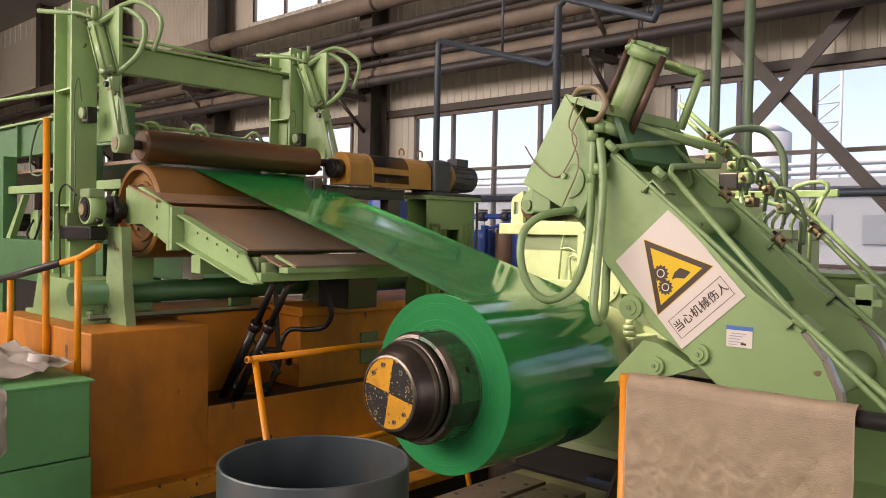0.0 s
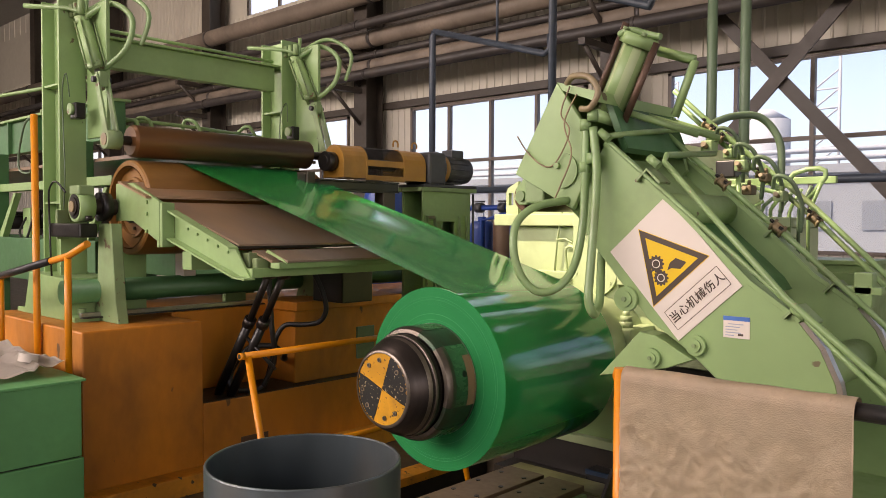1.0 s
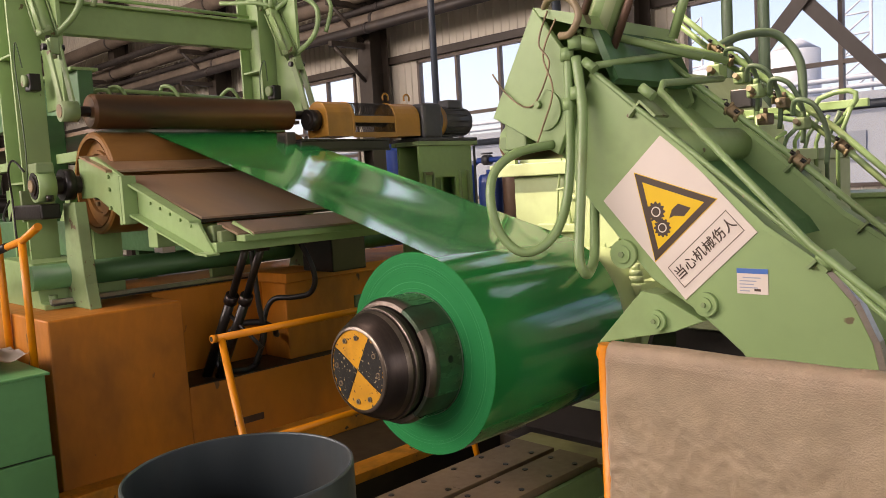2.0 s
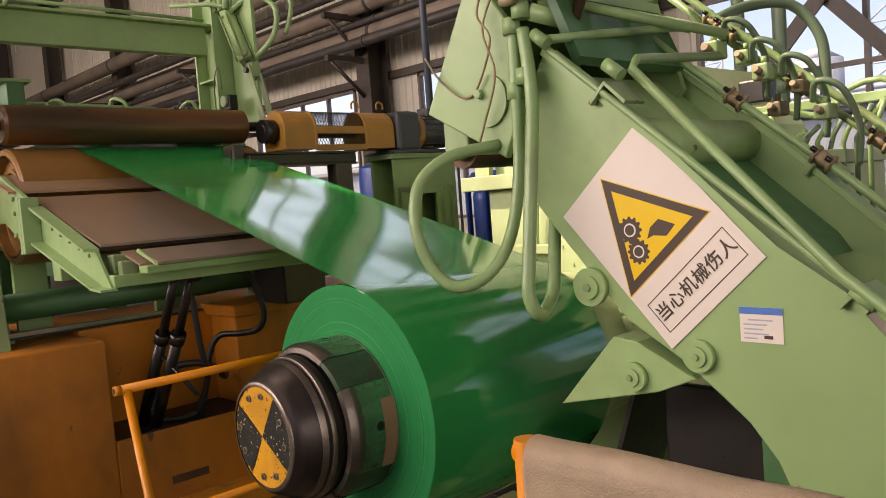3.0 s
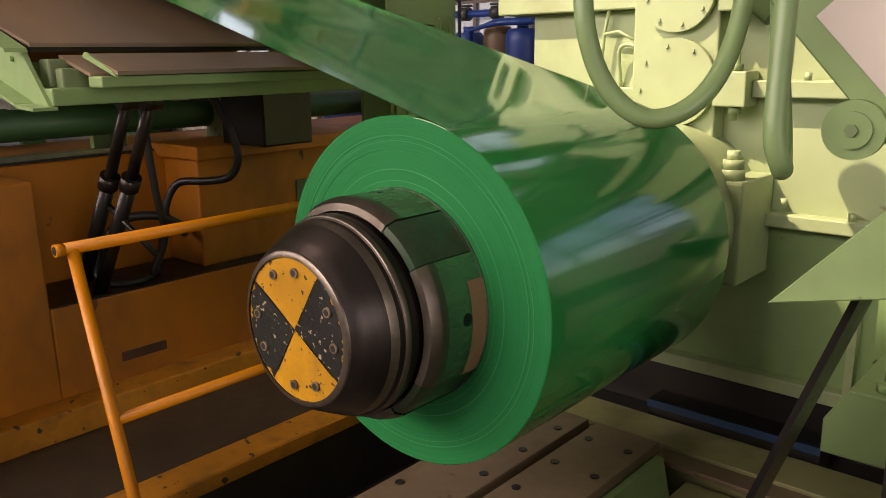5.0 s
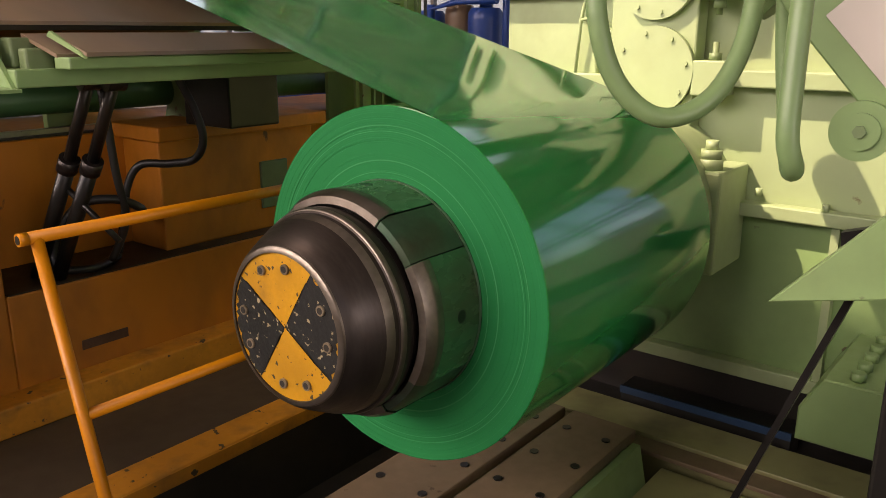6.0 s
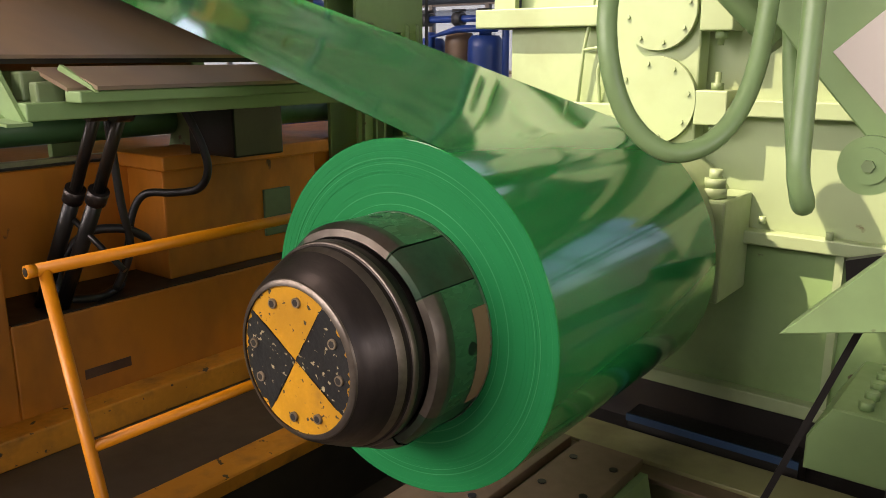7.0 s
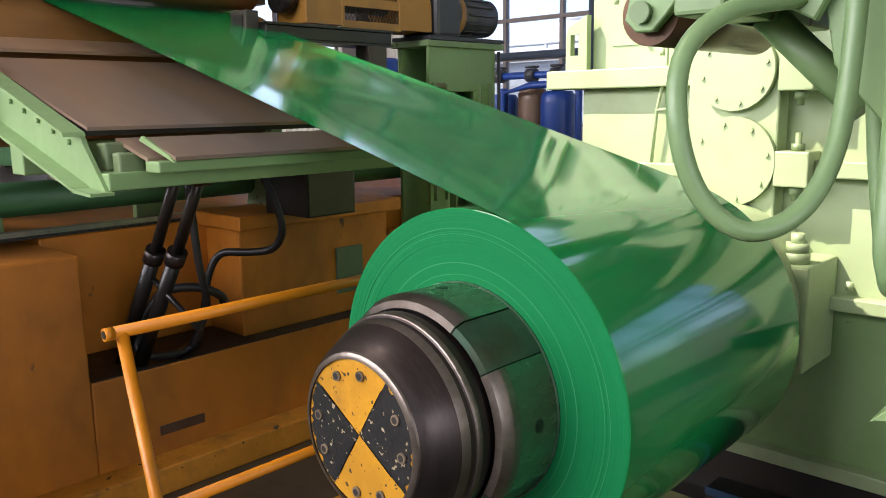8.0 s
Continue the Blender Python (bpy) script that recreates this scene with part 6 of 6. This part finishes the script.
    for x, y, z0, z1 in ((-5.42, 1.92, 0.95, 1.50), (-4.37, 1.97, 0.95, 1.69)):
        rodded("post", (x, y, z0), (x, y, z1), 0.022, RAIL, r, 14)
    p = thing("orange_post", "tall orange tubular post with a looped cable", "post", (-5.1, 2.04, 1.19))
    rodded("tube", (-5.12, 2.06, 0.0), (-5.15, 2.06, 2.66), 0.024, RAIL, p, 14)
    hosed("cable_loop", [(-5.15, 2.05, 2.64), (-5.3, 2.05, 2.6), (-5.42, 2.05, 2.4), (-5.4, 2.05, 2.28), (-5.2, 2.05, 2.26), (-5.16, 2.05, 2.36)], 0.008, POST_GREEN, p)


def line_behind():
    l = thing("line_frame", "pale green steel framework of the process line", "machine frame", (-9, 3, 0))
    boxed("bridge_beam", (-16, 3.0, 2.62), (-6.0, 3.12, 2.95), GREEN_DEEP, l, 0.006)
    boxed("bridge_flange", (-16, 2.95, 2.95), (-6.0, 3.17, 2.975), GREEN, l, 0.003)
    for k in range(12):
        boxed("beam_rib", (-15.6 + 0.8 * k, 2.96, 2.62), (-15.57 + 0.8 * k, 3.0, 2.95), GREEN_DEEP, l)
    boxed("bridge_beam", (-16, 2.9, 2.22), (-5.8, 3.0, 2.30), GREEN, l, 0.005)
    boxed("bridge_beam", (-16, 4.5, 2.55), (-6.0, 4.6, 2.7), GREEN_DEEP, l, 0.005)
    boxed("bridge_flange", (-16, 3.0, 2.44), (-5.0, 4.4, 2.47), APRON, l, 0.0, "brown steel deck")
    # beams and legs under the deck: underside shade is put into their deep green
    boxed("lower_beam", (-16, 2.8, 1.35), (-5.9, 3.1, 1.75), GREEN_DEEP, l, 0.006)
    boxed("lower_beam", (-16, 4.4, 1.3), (-5.9, 4.7, 1.7), GREEN_DEEP, l, 0.006)
    for x in (-6.4, -8.5, -11, -14):
        boxed("leg", (x - 0.05, 2.85, 0), (x + 0.05, 2.99, 2.62), GREEN_DEEP, l, 0.005)
        boxed("leg", (x - 0.05, 4.45, 0), (x + 0.05, 4.65, 2.55), GREEN_DEEP, l, 0.005)
        for dx, z in ((0.5, 1.95), (1.1, 1.9)):
            rodded("idler_roll", (x + dx, 3.1, z), (x + dx, 4.4, z), 0.09, GREASE, l, 20)
            boxed("idler_block", (x + dx - 0.1, 3.0, z - 0.2), (x + dx + 0.1, 3.1, z + 0.1), GREEN, l, 0.01)
            hosed("cable", [(x + dx, 3.0, z), (x + dx + 0.1, 2.9, z - 0.15), (x + dx + 0.3, 2.9, z - 0.2), (x + dx + 0.45, 2.95, z + 0.2)], 0.012, RUBBER, l, seg=6)
        plated("knee", [(x, 1.7), (x + 0.5, 2.2), (x + 0.56, 2.2), (x + 0.06, 1.62)], 2.88, 2.94, GREEN, l)
    h = thing("spray_header", "pale green pipe header with valves behind the roller", "pipework", (-6.4, 4.3, 2.47))
    boxed("header_box", (-6.6, 3.2, 2.66), (-6.4, 4.3, 2.80), GREEN, h, 0.006)
    hosed("pipe", [(-6.5, 2.6, 2.86), (-6.45, 3.3, 2.86), (-6.4, 4.0, 2.84), (-6.4, 4.9, 2.80)], 0.018, PIPE_GREEN, h, steps=1)
    for k, y in enumerate((3.3, 3.42, 3.9, 4.5)):
        hosed("branch", [(-6.45, y, 2.78), (-6.4, y, 2.84 + 0.03 * (k % 3)), (-6.3, y + 0.06, 2.83 + 0.02 * k), (-6.28, y + 0.08 + 0.03 * k, 2.70)], 0.018, PIPE_GREEN, h, steps=3)
    hosed("line_pipe", [(-14, 2.3, 3.3), (-6, 2.9, 3.12)], 0.018, GREEN, h, steps=1)


def tanks():
    for x, y, r, z, mat, lab in ((-6.1, 8.0, 0.16, 1.95, BLUE, "blue plastic vessel behind the machine"), (-5.42, 8.0, 0.17, 1.97, BLUE, "blue plastic vessel behind the machine"), (-8.0, 8.0, 0.3, 2.4, BLUE, "large blue plastic vessel behind the machine"),
                                 (-5.76, 8.05, 0.15, 2.0, COPPER, "brown steel filter tank behind the machine")):
        t = thing("barrel" if mat is BLUE else "filter_tank", lab, "barrel" if mat is BLUE else "tank", (x, y, 0))
        bm = bmesh.new()
        lathe(bm, [(0, 0), (r, 0), (r, z - 0.12), (r * 0.97, z - 0.05), (r * 0.8, z - 0.01), (0, z)], 32)
        bmesh.ops.rotate(bm, verts=bm.verts, cent=(0, 0, 0), matrix=Matrix.Rotation(radians(90), 3, "X"))
        part("body", bm, mat, t, local=True)
        rodded("lid", (x, y, z - 0.01), (x, y, z + 0.05), r * 0.35, mat, t, 16)
    p = thing("blue_pipework", "dark blue pipes and valves over the barrels", "pipework", (-4.7, 7.5, 0))
    hosed("pipe", [(-6.35, 7.95, 0), (-6.35, 7.95, 2.05), (-6.25, 7.95, 2.12), (-5.2, 7.95, 2.12), (-5.15, 7.95, 2.05), (-5.15, 7.95, 0)], 0.035, BLUE, p, steps=1)
    hosed("pipe", [(-5.92, 7.8, 0), (-5.92, 7.8, 1.95), (-5.6, 7.8, 2.02), (-5.15, 7.8, 2.02)], 0.035, BLUE, p, steps=1)
    for x in (-6.1, -5.7, -5.4):
        rodded("valve", (x - 0.05, 7.95, 2.12), (x + 0.05, 7.95, 2.12), 0.065, MOTOR, p, 12)
        rodded("hand_wheel", (x, 7.95, 2.19), (x, 7.95, 2.21), 0.07, MOTOR, p, 16)
    rodded("pipe", (-8.0, 9.8, 2.45), (3, 9.8, 2.45), 0.05, BLUE_GREY, p, 12)


def right_side():
    c = thing("control_cabinet", "pale green control cabinet near the windows", "cabinet", (-1.6, 7.7, 0))
    boxed("body", (-1.95, 7.4, 0), (-1.25, 8.0, 1.57), GREEN, c, 0.012)
    boxed("door", (-1.9, 7.38, 0.1), (-1.3, 7.4, 1.5), GREEN, c, 0.004)
    boxed("top_cover", (-1.98, 7.37, 1.57), (-1.22, 8.03, 1.61), GREEN, c, 0.006)
    m = thing("valve_stand", "green hydraulic valve stand with many pipes", "hydraulic stand", (-1.2, 5.7, 0))
    boxed("frame", (-1.6, 5.6, 0), (-0.75, 5.95, 1.2), GREEN, m, 0.01)
    boxed("cross_bar", (-1.9, 5.7, 2.2), (-1.0, 5.74, 2.25), GREEN, m, 0.004)
    for k in range(7):
        x = -1.55 + 0.065 * k
        hosed("riser_pipe", [(x, 5.66, 1.2), (x, 5.66, 1.98 + 0.02 * (k % 3)), (x + 0.03, 5.63, 2.05), (x + 0.10, 5.6, 2.08 + 0.02 * k)], 0.013, POST_GREEN if k % 2 else PIPE_GREEN, m, steps=1)
    hosed("header", [(-1.9, 5.6, 2.16), (-1.55, 5.55, 2.2), (-1.35, 5.6, 2.14), (-1.25, 5.62, 2.27), (-1.08, 5.62, 2.30), (-1.04, 5.62, 2.24), (-1.15, 5.62, 2.1)], 0.017, PIPE_GREEN, m, steps=2)
    hosed("header", [(-1.9, 5.5, 2.05), (-1.7, 5.5, 2.0), (-1.4, 5.5, 1.95)], 0.018, POST_GREEN, m)
    hosed("loop_hose", [(-1.75, 5.4, 2.3), (-1.65, 5.35, 2.1), (-1.7, 5.4, 1.9), (-1.6, 5.4, 1.7)], 0.016, POST_GREEN, m)
    hosed("loop_hose", [(-1.55, 5.4, 2.28), (-1.50, 5.3, 2.05), (-1.56, 5.35, 1.85), (-1.5, 5.4, 1.6)], 0.016, PIPE_GREEN, m)
    for x, z in ((-1.82, 2.26), (-1.7, 2.12), (-1.6, 2.3), (-1.85, 2.04), (-1.95, 2.36)):
        boxed("valve_block", (x - 0.07, 5.3, z - 0.06), (x + 0.07, 5.45, z + 0.06), GREASE if x < -1.45 else GREEN_WORN, m, 0.01)
    o = thing("lower_pipework", "tangle of green and grey pipes beside the arm", "pipework", (0.4, 5.2, 0))
    for k in range(4):
        hosed("pipe", [(0.0 + 0.12 * k, 5.0, 0), (0.0 + 0.12 * k, 5.0, 0.95 + 0.06 * k), (0.9, 5.1, 1.1 + 0.05 * k)], 0.022, STEEL_BRIGHT if k % 2 else PIPE_GREEN, o, steps=1)


step_box()
line_behind()
tanks()
right_side()


# ---- what turns ----
SPIN = 180.0


def motions():
    for ob, rate in ((coil, SPIN), (mandrel, SPIN), (drum, SPIN * R_COIL / R_DRUM), (press_roller, -SPIN * R_COIL / 0.094 / 8)):
        n = 64 if abs(rate) > 200 else 32
        x, y, z = ob.location
        rows = []
        for k in range(n + 1):
            t = 8.0 * k / n
            # the line runs slightly faster at first
            turned = rate * (t - 0.125 * max(0.0, 1 - t / 2.3))
            rows.append((t, pose(x, y, z, 0, turned, 0)))
        walk(ob, rows)


motions()
